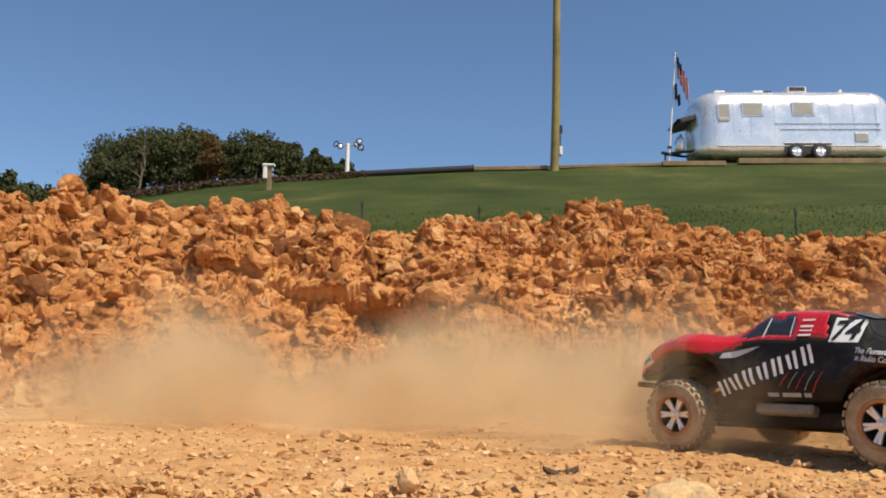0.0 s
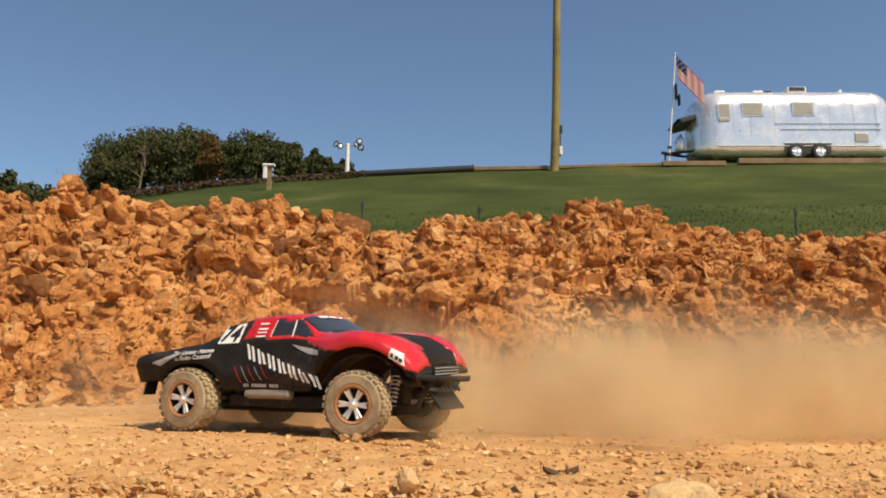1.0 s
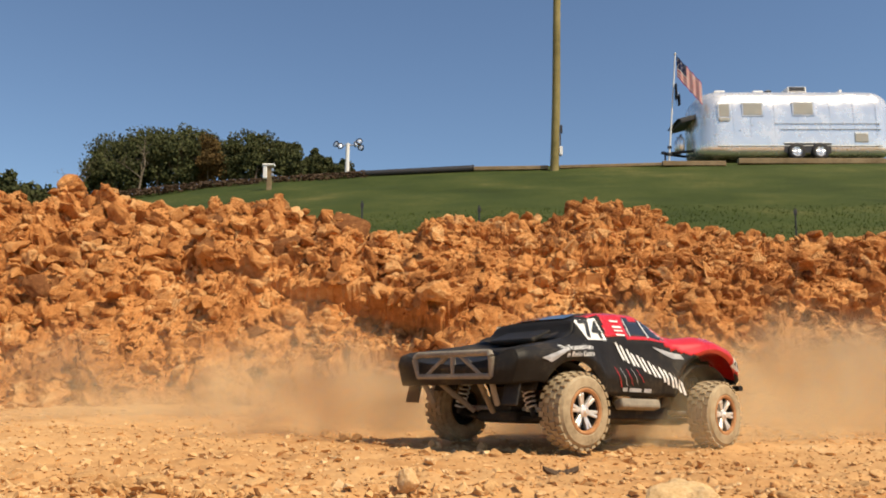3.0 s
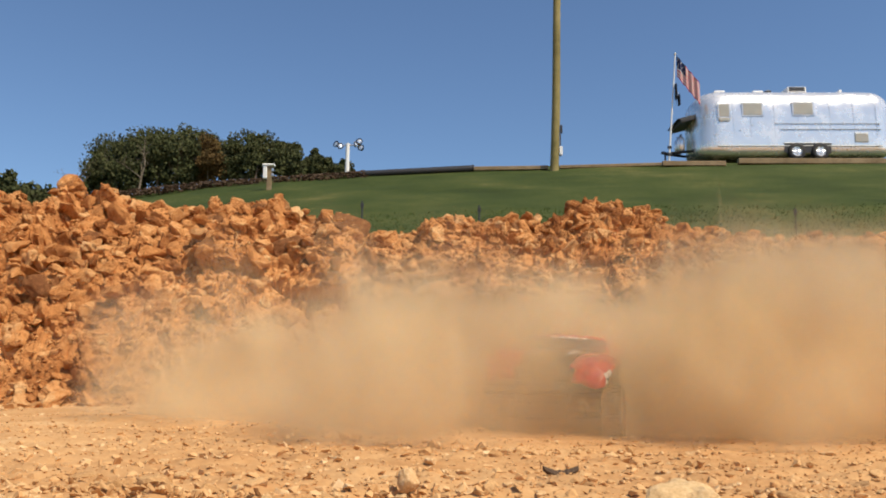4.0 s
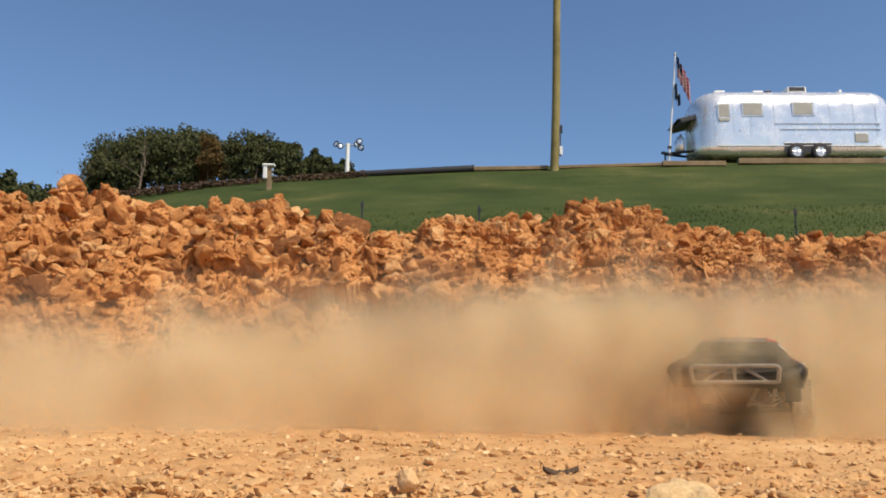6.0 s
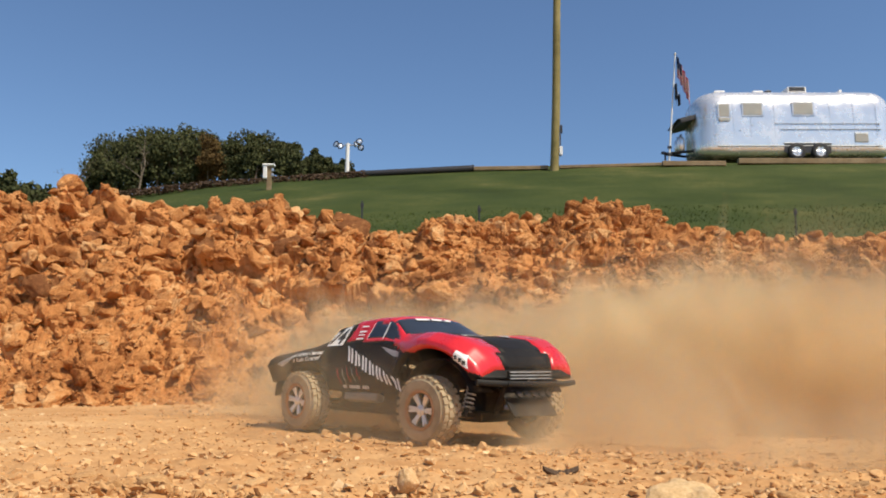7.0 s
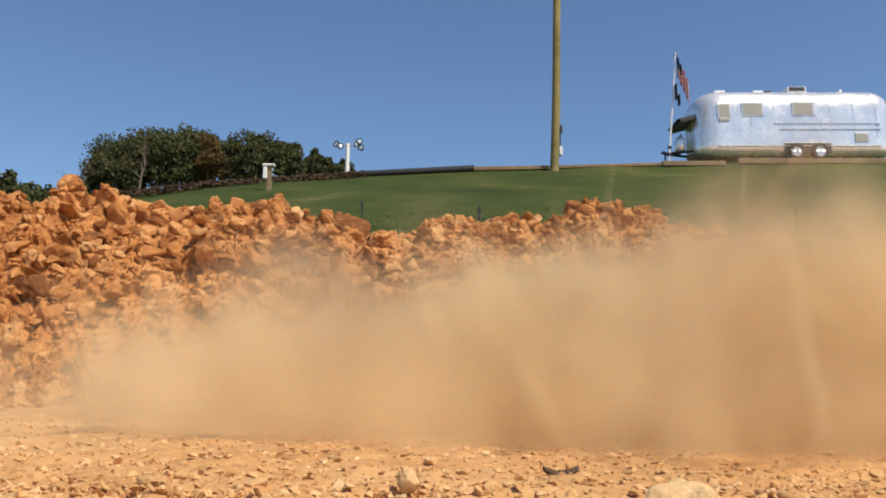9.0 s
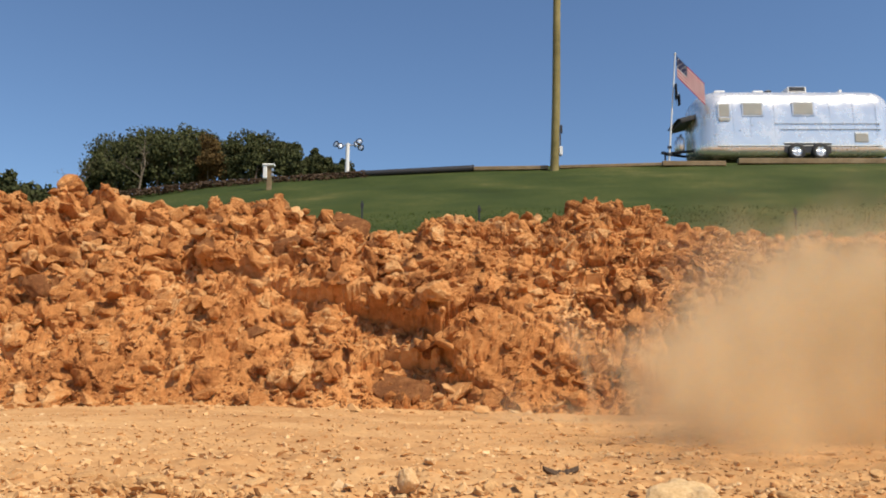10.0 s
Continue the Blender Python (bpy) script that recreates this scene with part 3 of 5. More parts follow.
def trailer():
    """Rounded riveted aluminium caravan, its long side to the view."""
    base = at(1398, 282, 31.0)
    ob = new("travel_trailer")
    ob.matrix_basis = Matrix.Translation((base.x + 0.40, base.y + 1.2, base.z + 0.17))
    tagged(ob, "polished aluminium travel trailer with rounded ends parked on the ridge", "travel trailer")
    L, Wd, z0, z1 = 7.55, 1.22, -0.02, 2.68
    bm = bmesh.new()
    nx, nr = 60, 128
    rings = []
    for i in range(nx + 1):
        u = -1 + 2 * i / nx
        x = L / 2 * math.sin(u * math.pi / 2) if abs(u) > 1 else L / 2 * (math.copysign(1 - (1 - abs(u)) ** 1.55, u))
        e = max(0.0, (abs(x) - (L / 2 - 1.05)) / 1.05)
        k = math.sqrt(max(0.0, 1 - e ** 2.3)) if e < 1 else 0.0
        k = max(k, 0.02)
        ring = []
        for j in range(nr):
            a = 2 * math.pi * j / nr
            c, s = math.cos(a), math.sin(a)
            n = 3.4 if s > 0 else 9.0
            r = (abs(c) ** n + abs(s) ** n) ** (-1 / n)
            hz = (z1 - z0) / 2
            kz = 0.55 + 0.45 * k if s > 0 else 0.75 + 0.25 * k
            ring.append(bm.verts.new((x, Wd * (0.42 + 0.58 * k) * c * r if e < 1 else Wd * 0.42 * c * r, z0 + hz + hz * s * r * kz)))
        rings.append(ring)
    for a, b in zip(rings, rings[1:]):
        for j in range(nr):
            bm.faces.new((a[j], a[(j + 1) % nr], b[(j + 1) % nr], b[j]))
    bm.faces.new(rings[0][::-1]), bm.faces.new(rings[-1])
    bmesh.ops.recalc_face_normals(bm, faces=bm.faces)
    shell = part("shell", bm, M_ALU, ob, smooth=True)

    def side(name, x, z, w, h, mat, depth=0.03, bevel=0.05, label="", parent=None, y=-1.225):
        b = bmesh.new()
        box(b, (w, depth, h), pose(x, y, z), min(bevel, depth * 0.45))
        return part(name, b, mat, parent or ob, label)

    for x, w, h, z in ((-2.79, 0.40, 0.50, 1.72), (-1.71, 0.72, 0.48, 1.77), (0.20, 0.74, 0.48, 1.79)):
        win = side("window_frame", x, z, w + 0.10, h + 0.10, M_ALU_DULL, 0.035)
        side("window", x, z, w, h, M_BLIND, 0.05, label="window with a drawn pale blind", parent=win)
    side("vent_panel", -2.79, 1.36, 0.42, 0.14, M_BLIND, 0.05)
    side("access_door", 2.34, 0.66, 0.52, 0.36, M_BLIND, 0.045, label="tan access door")
    side("trim_strip", 1.10, 1.20, 4.0, 0.014, M_TRIM, 0.04)
    side("trim_strip", 1.20, 0.98, 3.8, 0.014, M_TRIM, 0.04)
    side("trim_strip", 0.0, 0.34, 6.2, 0.045, M_TRIM, 0.05)
    # dark panel on the closed shell stands in for shade inside the wheel opening
    side("wheel_well_shade", 0.30, 0.24, 1.75, 0.36, M_DARK, 0.02, label="dark panel standing in for the shaded wheel opening", y=-1.222)
    side("wheel_trim", 0.30, 0.445, 1.85, 0.045, M_TRIM, 0.05)
    for x in (-3.1, -2.45, -1.8, -0.9, 0.0, 1.2, 2.1, 2.95):
        side("seam", x, 1.4, 0.006, 1.4, M_ALU_DULL, 0.012, y=-1.222)
    for x in (-0.14, 0.75):
        bm = bmesh.new()
        m = pose(x, -1.07, 0.12, 90, 0, 0)
        lathe(bm, ((0.18, -0.02), (0.30, -0.01), (0.33, 0.03), (0.335, 0.12), (0.33, 0.20), (0.29, 0.235), (0.19, 0.225)), 28, m)
        tyre = part("tyre", bm, M_BLACK, ob, smooth=True)
        bm = bmesh.new()
        lathe(bm, ((0.0, 0.19), (0.07, 0.20), (0.09, 0.17), (0.15, 0.175), (0.19, 0.215), (0.20, 0.21), (0.20, 0.05)), 24, m)
        for k in range(6):
            a = k * math.pi / 3
            box(bm, (0.05, 0.16, 0.02), m @ pose(0.1 * math.cos(a), 0.1 * math.sin(a), 0.20, 0, 0, math.degrees(a) + 90), 0.006)
        part("rim", bm, M_ALU, tyre)
    # roof fittings
    for x, w, h, name, mat in ((0.36, 0.74, 0.24, "air_conditioner", M_WHITE), (-2.65, 0.42, 0.09, "roof_vent", M_WHITE), (-1.15, 0.40, 0.08, "roof_vent", M_WHITE), (-0.75, 0.22, 0.10, "antenna_base", M_DARK), (2.05, 0.12, 0.12, "roof_light", M_WHITE)):
        bm = bmesh.new()
        box(bm, (w, 0.7, h), pose(x, -0.1, 2.70 + h / 2), 0.03)
        fit = part(name, bm, mat, ob)
        if name == "air_conditioner":
            bm = bmesh.new()
            box(bm, (w * 0.82, 0.02, h * 0.62), pose(x, -0.462, 2.72 + h / 2), 0.004)
            part("grille", bm, M_DARK, fit)
    # front: hitch frame, gas bottles, stone guard propped open
    bm = bmesh.new()
    for s in (-1, 1):
        rod(bm, (-3.3, s * 0.6, 0.36), (-4.75, s * 0.05, 0.36), 0.05)
    rod(bm, (-4.75, 0, 0.36), (-4.75, 0, 0.02), 0.035)
    box(bm, (0.16, 0.12, 0.10), pose(-4.82, 0, 0.40), 0.02)
    part("hitch", bm, M_DARK, ob)
    for x, y in ((-4.17, -0.17), (-4.17, 0.17)):
        bm = bmesh.new()
        lathe(bm, ((0.0, 0.40), (0.12, 0.41), (0.155, 0.46), (0.155, 0.86), (0.12, 0.95), (0.06, 0.98), (0.06, 1.08), (0.0, 1.08)), 20, Matrix.Translation((x, y, 0)))
        part("gas_bottle", bm, M_ALU, ob, smooth=True)
    bm = bmesh.new()
    box(bm, (0.75, 1.5, 0.05), pose(-4.05, 0, 1.62, 0, -14, 0), 0.02)
    box(bm, (0.60, 1.5, 0.16), pose(-4.02, 0, 1.53, 0, -14, 0), 0.03)
    part("stone_guard", bm, M_DARK, ob, "dark tinted window guard propped open")
    for x, z in ((-2.2, 0.95), (-1.75, 1.15), (2.8, 2.2), (3.0, 1.2)):
        side("marker_light", x, z, 0.07, 0.04, M_BLIND, 0.04)
    return ob


FLAG_AT = at(1184, 281, 30.2)


def flag_pole():
    top = at(1195, 96, 30.2) - FLAG_AT
    ob = new("flag_pole")
    ob.matrix_basis = Matrix.Translation(FLAG_AT)
    tagged(ob, "slim white leaning flag pole beside the trailer hitch", "flag pole")
    bm = bmesh.new()
    rod(bm, (0, 0, -0.1), top, 0.032, 0.022, 10)
    part("shaft", bm, M_WHITE, ob)
    bm = bmesh.new()
    bmesh.ops.create_uvsphere(bm, u_segments=12, v_segments=8, radius=0.05, matrix=Matrix.Translation(top))
    part("finial", bm, M_WHITE, ob)
    for h in (0.15, 0.42):
        bm = bmesh.new()
        box(bm, (0.14, 0.10, 0.10), pose(0.04, 0, h), 0.01)
        part("bracket", bm, M_DARK, ob)
    return ob, top


def fence_stakes():
    for px, y0, y1, d in ((848, 364, 392, 5.2), (1407, 368, 408, 5.2), (641, 356, 385, 5.4)):
        bm = bmesh.new()
        p, q = at(px, y1, d), at(px, y0, d)
        rod(bm, p - Vector((0, 0, 0.35)), q, 0.006, 0.005, 8)
        box(bm, (0.02, 0.012, 0.03), Matrix.Translation(q - Vector((0, 0, 0.03))), 0.002)
        tagged(link("fence_stake", bm, M_DARK), "thin dark metal stake in the grass", "stake", "fence stakes")


def tree(name, foot, height, spread_, seed, mat, bare=False, lean=0.0, leaf=0.55, n=900):
    rng = random.Random(seed)
    ob = new(name)
    ob.matrix_basis = Matrix.Translation(foot)
    bm = bmesh.new()
    ends = []

    def limb(a, direction, length, r, depth):
        p, d = Vector(a), Vector(direction).normalized()
        for k in range(3):
            q = p + d * length / 3
            rod(bm, p, q, r * (1 - 0.22 * k), r * (1 - 0.22 * (k + 1)), 7, False)
            p = q
            d = (d + Vector((rng.gauss(0, 0.16), rng.gauss(0, 0.16), rng.gauss(0.05, 0.1)))).normalized()
            if depth and k:
                for _ in range(2):
                    e = (d * 0.6 + Vector((rng.gauss(0, 0.7), rng.gauss(0, 0.7), rng.uniform(0.05, 0.7)))).normalized()
                    limb(p, e, length * rng.uniform(0.38, 0.55), r * 0.42, depth - 1)
        if depth < 2:
            ends.append(p)

    limb((0, 0, -0.3), (lean, 0, 1), height * (0.55 if bare else 0.46), height * 0.022, 3)
    part("trunk", bm, M_BARK, ob)
    if bare:
        return ob
    verts, faces = [], []
    clumps = []
    for i in range(26):
        a, h = rng.uniform(0, 6.28), rng.uniform(0.22, 0.97)
        w = spread_ * (0.35 + 0.75 * math.sin(min(1.0, h * 1.08) * math.pi) ** 0.6) * rng.uniform(0.3, 1.0)
        clumps.append((Vector((w * math.cos(a), w * math.sin(a), h * height * 0.94)), height * rng.uniform(0.08, 0.15)))
    for e in ends[:40]:
        if e.z > height * 0.86 or e.xy.length > spread_ * 1.1:
            continue
        clumps.append((e, height * rng.uniform(0.06, 0.10)))
    for i in range(n):
        c, r = rng.choice(clumps)
        v = Vector((rng.gauss(0, 1), rng.gauss(0, 1), rng.gauss(0, 0.8))).normalized() * r * rng.uniform(0.55, 1.1)
        p, e = c + v, Euler((rng.uniform(0, 6), rng.uniform(0, 6), rng.uniform(0, 6))).to_matrix()
        s = leaf * rng.uniform(0.5, 1.2)
        base = len(verts)
        for q in ((-0.5, -0.35, 0), (0.1, -0.5, 0.15), (0.55, 0.05, 0), (0.1, 0.5, 0.12), (-0.45, 0.3, -0.1)):
            verts.append(p + e @ (Vector(q) * s))
        faces += [(base, base + 1, base + 2), (base, base + 2, base + 3), (base, base + 3, base + 4)]
    raw("crown", verts, faces, mat, parent=ob)
    return ob


def woods():
    rng = random.Random(17)
    # skyline of the grove: (x, y of the top)
    line = ((150, 300), (165, 262), (200, 228), (225, 232), (265, 218), (310, 226), (345, 232), (400, 236), (455, 243), (510, 256), (550, 268), (590, 284), (625, 293))
    i = 0
    for depth, y in ((0, 118.0), (1, 128.0), (2, 139.0)):
        px = 168 + depth * 9
        while px < 612:
            top = float(np.interp(px, [a for a, _ in line], [b for _, b in line])) + rng.uniform(-13, 13) + (0 if depth else 6)
            p, q = at(px, 340, y), at(px, top, y)
            foot = Vector((p.x, y, slope_z(p.x, y)))
            h = q.z - foot.z
            brown = 340 < px < 480 and rng.random() < 0.4
            ob = tree("tree", foot, h, max(1.6, h * 0.24), 100 + i, M_LEAF_BROWN if brown else M_LEAF, leaf=0.34, n=4400)
            tagged(ob, "oak tree with brownish autumn crown in a far grove" if brown else "dark green leafy oak tree in a far grove", "tree", "grove")
            px += rng.uniform(27, 42)
            i += 1
    for px, top, y, kind in ((10, 300, 150, 0), (40, 314, 150, 0), (62, 322, 150, 0), (85, 328, 155, 0), (-8, 305, 150, 0)):
        p, q = at(px, 360, y), at(px, top, y)
        foot = Vector((p.x, y, slope_z(p.x, y)))
        tagged(tree("tree", foot, q.z - foot.z, 2.2, 200 + px, M_LEAF, leaf=0.7, n=900), "dark green leafy tree far off beyond the bank", "tree", "far trees")
    p, q = at(140, 350, 116), at(136, 262, 116)
    tagged(tree("bare_tree", Vector((p.x, 116, slope_z(p.x, 116))), q.z - slope_z(p.x, 116), 2, 77, M_LEAF, bare=True, lean=-0.1), "leafless grey tree at the edge of the grove", "tree")
    p, q = at(246, 335, 113), at(250, 240, 113)
    tagged(tree("bare_tree", Vector((p.x, 113, slope_z(p.x, 113))), (q.z - slope_z(p.x, 113)) * 1.05, 2, 79, M_LEAF, bare=True), "pale bare trunk in front of the grove", "tree")


def grass_blades():
    rng = random.Random(31)
    verts, faces = [], []
    for i in range(26000):
        y = 4.6 + 14 * rng.random() ** 1.5
        x = rng.uniform(-0.56, 0.56) * y
        z, h, a = slope_z(x, y), rng.uniform(0.02, 0.055), rng.uniform(0, 6.28)
        w, base = 0.004 + 0.0004 * y, len(verts)
        dx, dy = math.cos(a) * w, math.sin(a) * w
        lean = Vector((rng.gauss(0, 0.02), rng.gauss(0, 0.02), h))
        p = Vector((x, y, z - 0.004))
        verts += [p + Vector((dx, dy, 0)), p - Vector((dx, dy, 0)), p + lean]
        faces.append((base, base + 1, base + 2))
    ob = raw("grass", verts, faces, M_BLADES)
    tagged(ob, "short green grass blades on the slope", "grass", kind="stuff")


bank_clods()
ground_stones()
bark_strip(0.117, 0.87)
utility_pole()
timbers()
hookup_post()
light_pole()
trailer()
flagpole, FLAG_TOP = flag_pole()
fence_stakes()
woods()
grass_blades()


# ---- the toy truck ----
M_RED = plain("red_paint", (0.62, 0.018, 0.022), 0.28, 0, 0.12, 14.0, coat=0.5)
M_SHELL = earthy("dusty_black_paint", [(0.25, (0.010, 0.009, 0.008)), (0.55, (0.022, 0.019, 0.016)), (0.8, (0.095, 0.070, 0.045))], 9.0, 120.0, rough=0.5, bump=0.1, distance=0.0006)
M_GLASS = plain("tinted_window", (0.03, 0.032, 0.035), 0.12, 0, 0.2, 10.0, coat=0.5)
M_DECAL = plain("white_decal", (0.82, 0.81, 0.78), 0.45, 0, 0.06, 60.0)
M_INK = plain("black_ink", (0.015, 0.015, 0.015), 0.5)
M_GREYDECAL = plain("grey_decal", (0.40, 0.40, 0.40), 0.4, 0, 0.3, 90.0)
M_TYRE = earthy("dusty_rubber", [(0.2, (0.20, 0.145, 0.085)), (0.5, (0.40, 0.31, 0.195)), (0.85, (0.56, 0.45, 0.30))], 30.0, 220.0, bump=0.5, distance=0.001)
M_RIM = plain("satin_chrome", (0.84, 0.80, 0.74), 0.42, 0.65, 0.08, 80.0)
M_BEAD = earthy("dusty_bead", [(0.2, (0.28, 0.12, 0.05)), (0.6, (0.48, 0.24, 0.11)), (0.9, (0.6, 0.4, 0.22))], 40.0, 200.0, bump=0.2, distance=0.001)
M_CHASSIS = earthy("dusty_black_plastic", [(0.2, (0.012, 0.012, 0.012)), (0.55, (0.030, 0.026, 0.022)), (0.9, (0.16, 0.11, 0.065))], 25.0, 180.0, rough=0.6, bump=0.2, distance=0.001)
M_STEP = earthy("dusty_grey_plastic", [(0.2, (0.14, 0.12, 0.10)), (0.6, (0.30, 0.26, 0.20)), (0.9, (0.45, 0.36, 0.25))], 25.0, 180.0, rough=0.6, bump=0.2, distance=0.001)
M_SPRING = plain("white_spring", (0.72, 0.71, 0.68), 0.4)

#        x      belt z, top z, belt half width, top half width, crown, lower half width
FORM = ((-0.286, 0.126, 0.134, 0.131, 0.124, -0.020, 0.124), (-0.270, 0.130, 0.139, 0.135, 0.126, -0.022, 0.130), (-0.215, 0.135, 0.148, 0.137, 0.118, -0.020, 0.134),
        (-0.165, 0.142, 0.157, 0.132, 0.104, -0.010, 0.133), (-0.132, 0.149, 0.170, 0.122, 0.092, 0.000, 0.130), (-0.122, 0.150, 0.186, 0.118, 0.084, 0.003, 0.128), (-0.066, 0.158, 0.2015, 0.110, 0.081, 0.004, 0.124),
        (-0.020, 0.163, 0.2055, 0.108, 0.080, 0.005, 0.122), (0.022, 0.165, 0.206, 0.108, 0.079, 0.005, 0.122), (0.034, 0.165, 0.202, 0.108, 0.081, 0.005, 0.123), (0.078, 0.162, 0.176, 0.112, 0.094, 0.004, 0.124),
        (0.100, 0.163, 0.173, 0.119, 0.105, 0.002, 0.126), (0.140, 0.169, 0.179, 0.128, 0.113, -0.004, 0.132), (0.170, 0.169, 0.179, 0.131, 0.114, -0.006, 0.134), (0.212, 0.160, 0.172, 0.129, 0.110, -0.004, 0.131),
        (0.242, 0.143, 0.157, 0.122, 0.101, -0.003, 0.124), (0.258, 0.127, 0.139, 0.114, 0.093, 0.000, 0.116), (0.266, 0.112, 0.120, 0.104, 0.086, 0.000, 0.106))
COLS = list(zip(*FORM))


def under(x):
    """The lower edge of the shell, with both wheel arches."""
    z = float(np.interp(x, (-0.286, -0.24, -0.10, -0.06, 0.07, 0.09, 0.25, 0.262), (0.086, 0.090, 0.078, 0.076, 0.078, 0.082, 0.104, 0.104)))
    for c, r, lift in ((-0.1675, 0.070, 0.0), (0.1675, 0.094, 0.006)):
        if abs(x - c) < r:
            z = max(z, 0.054 + lift + math.sqrt(r * r - (x - c) ** 2) * 0.98)
    return z


def section(x):
    """Half outline of the shell at x, from the sill over the roof edge to the middle: (y, z)."""
    zm, zt, wm, wt, crown, wb = (float(np.interp(x, COLS[0], c)) for c in COLS[1:])
    zb = min(under(x), zm - 0.004)
    keys = [(0.0, wb - 0.004, zb), (0.16, wb + 0.002, zb + (zm - zb) * 0.35), (0.36, wm + 0.003, zb + (zm - zb) * 0.8), (0.46, wm - 0.001, zm), (0.70, wt + 0.003, zt - 0.004), (0.76, wt - 0.004, zt),
            (0.86, wt * 0.62, zt + crown * 0.75), (1.0, 0.0, zt + crown)]
    t = np.linspace(0, 1, 27)
    return np.interp(t, [k[0] for k in keys], [k[1] for k in keys]), np.interp(t, [k[0] for k in keys], [k[2] for k in keys])


def skin_y(x, z):
    """Half width of the shell's side at x, z."""
    ys, zs = section(x)
    k = 20
    return float(np.interp(z, zs[:k], ys[:k]))


def paint_of(x, y, z, top):
    y = abs(y)
    if not top:
        back, front = -0.019 + (z - 0.168) * 0.15, 0.070 - (z - 0.168) * 1.15
        if 0.1685 < z < 0.1975 and back < x < front:
            return "side_window"
    if top and 0.034 < x < 0.079 and y < 0.088:
        return "windshield"
    if top and x > 0.079 and y < 0.058:
        return "hood"
    if top and (x < -0.088 or (x < -0.064 and y < 0.06)):
        return "bed_cover"
    if x > (-0.064 + (z - 0.2) * 0.25 if not top else -0.088) and z > np.interp(x, (-0.07, 0.05, 0.078, 0.10, 0.20, 0.262), (0.166, 0.1655, 0.152, 0.147, 0.140, 0.112)):
        return "cab"
    return "shell"


def truck_shell(truck):
    xs = np.arange(-0.286, 0.2661, 0.004)
    ys, zs = zip(*(section(x) for x in xs))
    n = len(ys[0])
    groups = {}
    for i in range(len(xs) - 1):
        for side in (-1, 1):
            for k in range(n - 1):
                top = k >= 19
                cx, cy = (xs[i] + xs[i + 1]) / 2, (ys[i][k] + ys[i][k + 1]) / 2
                cz = (zs[i][k] + zs[i + 1][k + 1]) / 2
                name = paint_of(cx, cy, cz, top)
                name = (name, side) if name == "side_window" else (name, 0)
                quad = [(i, k), (i + 1, k), (i + 1, k + 1), (i, k + 1)]
                if side > 0:
                    quad.reverse()
                groups.setdefault(name, []).append([(a, b, side) for a, b in quad])
    parts = {}
    looks = {"shell": (M_SHELL, "glossy black polycarbonate body shell with white graphics"), "cab": (M_RED, "glossy red cab, roof and front fenders"), "side_window": (M_GLASS, "dark tinted side window"),
             "windshield": (M_GLASS, "dark tinted windshield"), "hood": (M_SHELL, "black hood panel with white streaks"), "bed_cover": (M_SHELL, "")}
    body = None
    for name in sorted(groups, key=lambda g: g[0] != "shell"):
        bm = bmesh.new()
        seen = {}
        for quad in groups[name]:
            vs = []
            for a, b, s in quad:
                key = (a, b, 0 if b == n - 1 else s)
                if key not in seen:
                    seen[key] = bm.verts.new((xs[a], ys[a][b] * s, zs[a][b]))
                vs.append(seen[key])
            if len(set(vs)) == 4:
                bm.faces.new(vs)
        if name[0] == "shell":
            # tail panel and nose panel close the ends
            for i, flip in ((0, False), (len(xs) - 1, True)):
                ring = [bm.verts.new((xs[i], ys[i][k], zs[i][k])) for k in range(n)] + [bm.verts.new((xs[i], -ys[i][k], zs[i][k])) for k in range(n - 2, -1, -1)]
                f = bm.faces.new(ring if flip else ring[::-1])
        mat, label = looks[name[0]]
        ob = part(name[0], bm, mat, body or truck, label, smooth=True)
        thick = ob.modifiers.new("thickness", "SOLIDIFY")
        thick.thickness, thick.offset = 0.0016, -1
        if body is None:
            body = ob
            ob.name = "body_shell"
        parts[name] = ob
    return body


def on_skin(name, shapes, mat, parent, side, proud=0.0016, label="", cut=0.006):
    """Flat shapes given as polygons in (x, z), laid on the shell's side. side: 1 left, -1 right."""
    bm = bmesh.new()
    for poly in shapes:
        vs = [bm.verts.new((x, 0, z)) for x, z in poly]
        bm.faces.new(vs)
    bmesh.ops.triangulate(bm, faces=bm.faces)
    for _ in range(2):
        long = [e for e in bm.edges if e.calc_length() > cut]
        if long:
            bmesh.ops.subdivide_edges(bm, edges=long, cuts=2)
            bmesh.ops.triangulate(bm, faces=bm.faces)
    for v in bm.verts:
        v.co.y = side * (skin_y(v.co.x, v.co.z) + proud)
    return part(name, bm, mat, parent, label)


def words(text, size, bold=0.012):
    """Outlines of some words as triangles in a plane, centred."""
    cu = bpy.data.curves.new("words", "FONT")
    cu.body, cu.size, cu.align_x, cu.align_y, cu.resolution_u = text, size, "CENTER", "CENTER", 3
    cu.offset = size * bold
    ob = new("words", cu)
    dg = bpy.context.evaluated_depsgraph_get()
    me = bpy.data.meshes.new_from_object(ob.evaluated_get(dg))
    pts = [v.co.copy() for v in me.vertices]
    tris = [tuple(p.vertices) for p in me.polygons]
    bpy.data.objects.remove(ob)
    bpy.data.curves.remove(cu)
    bpy.data.meshes.remove(me)
    return pts, tris


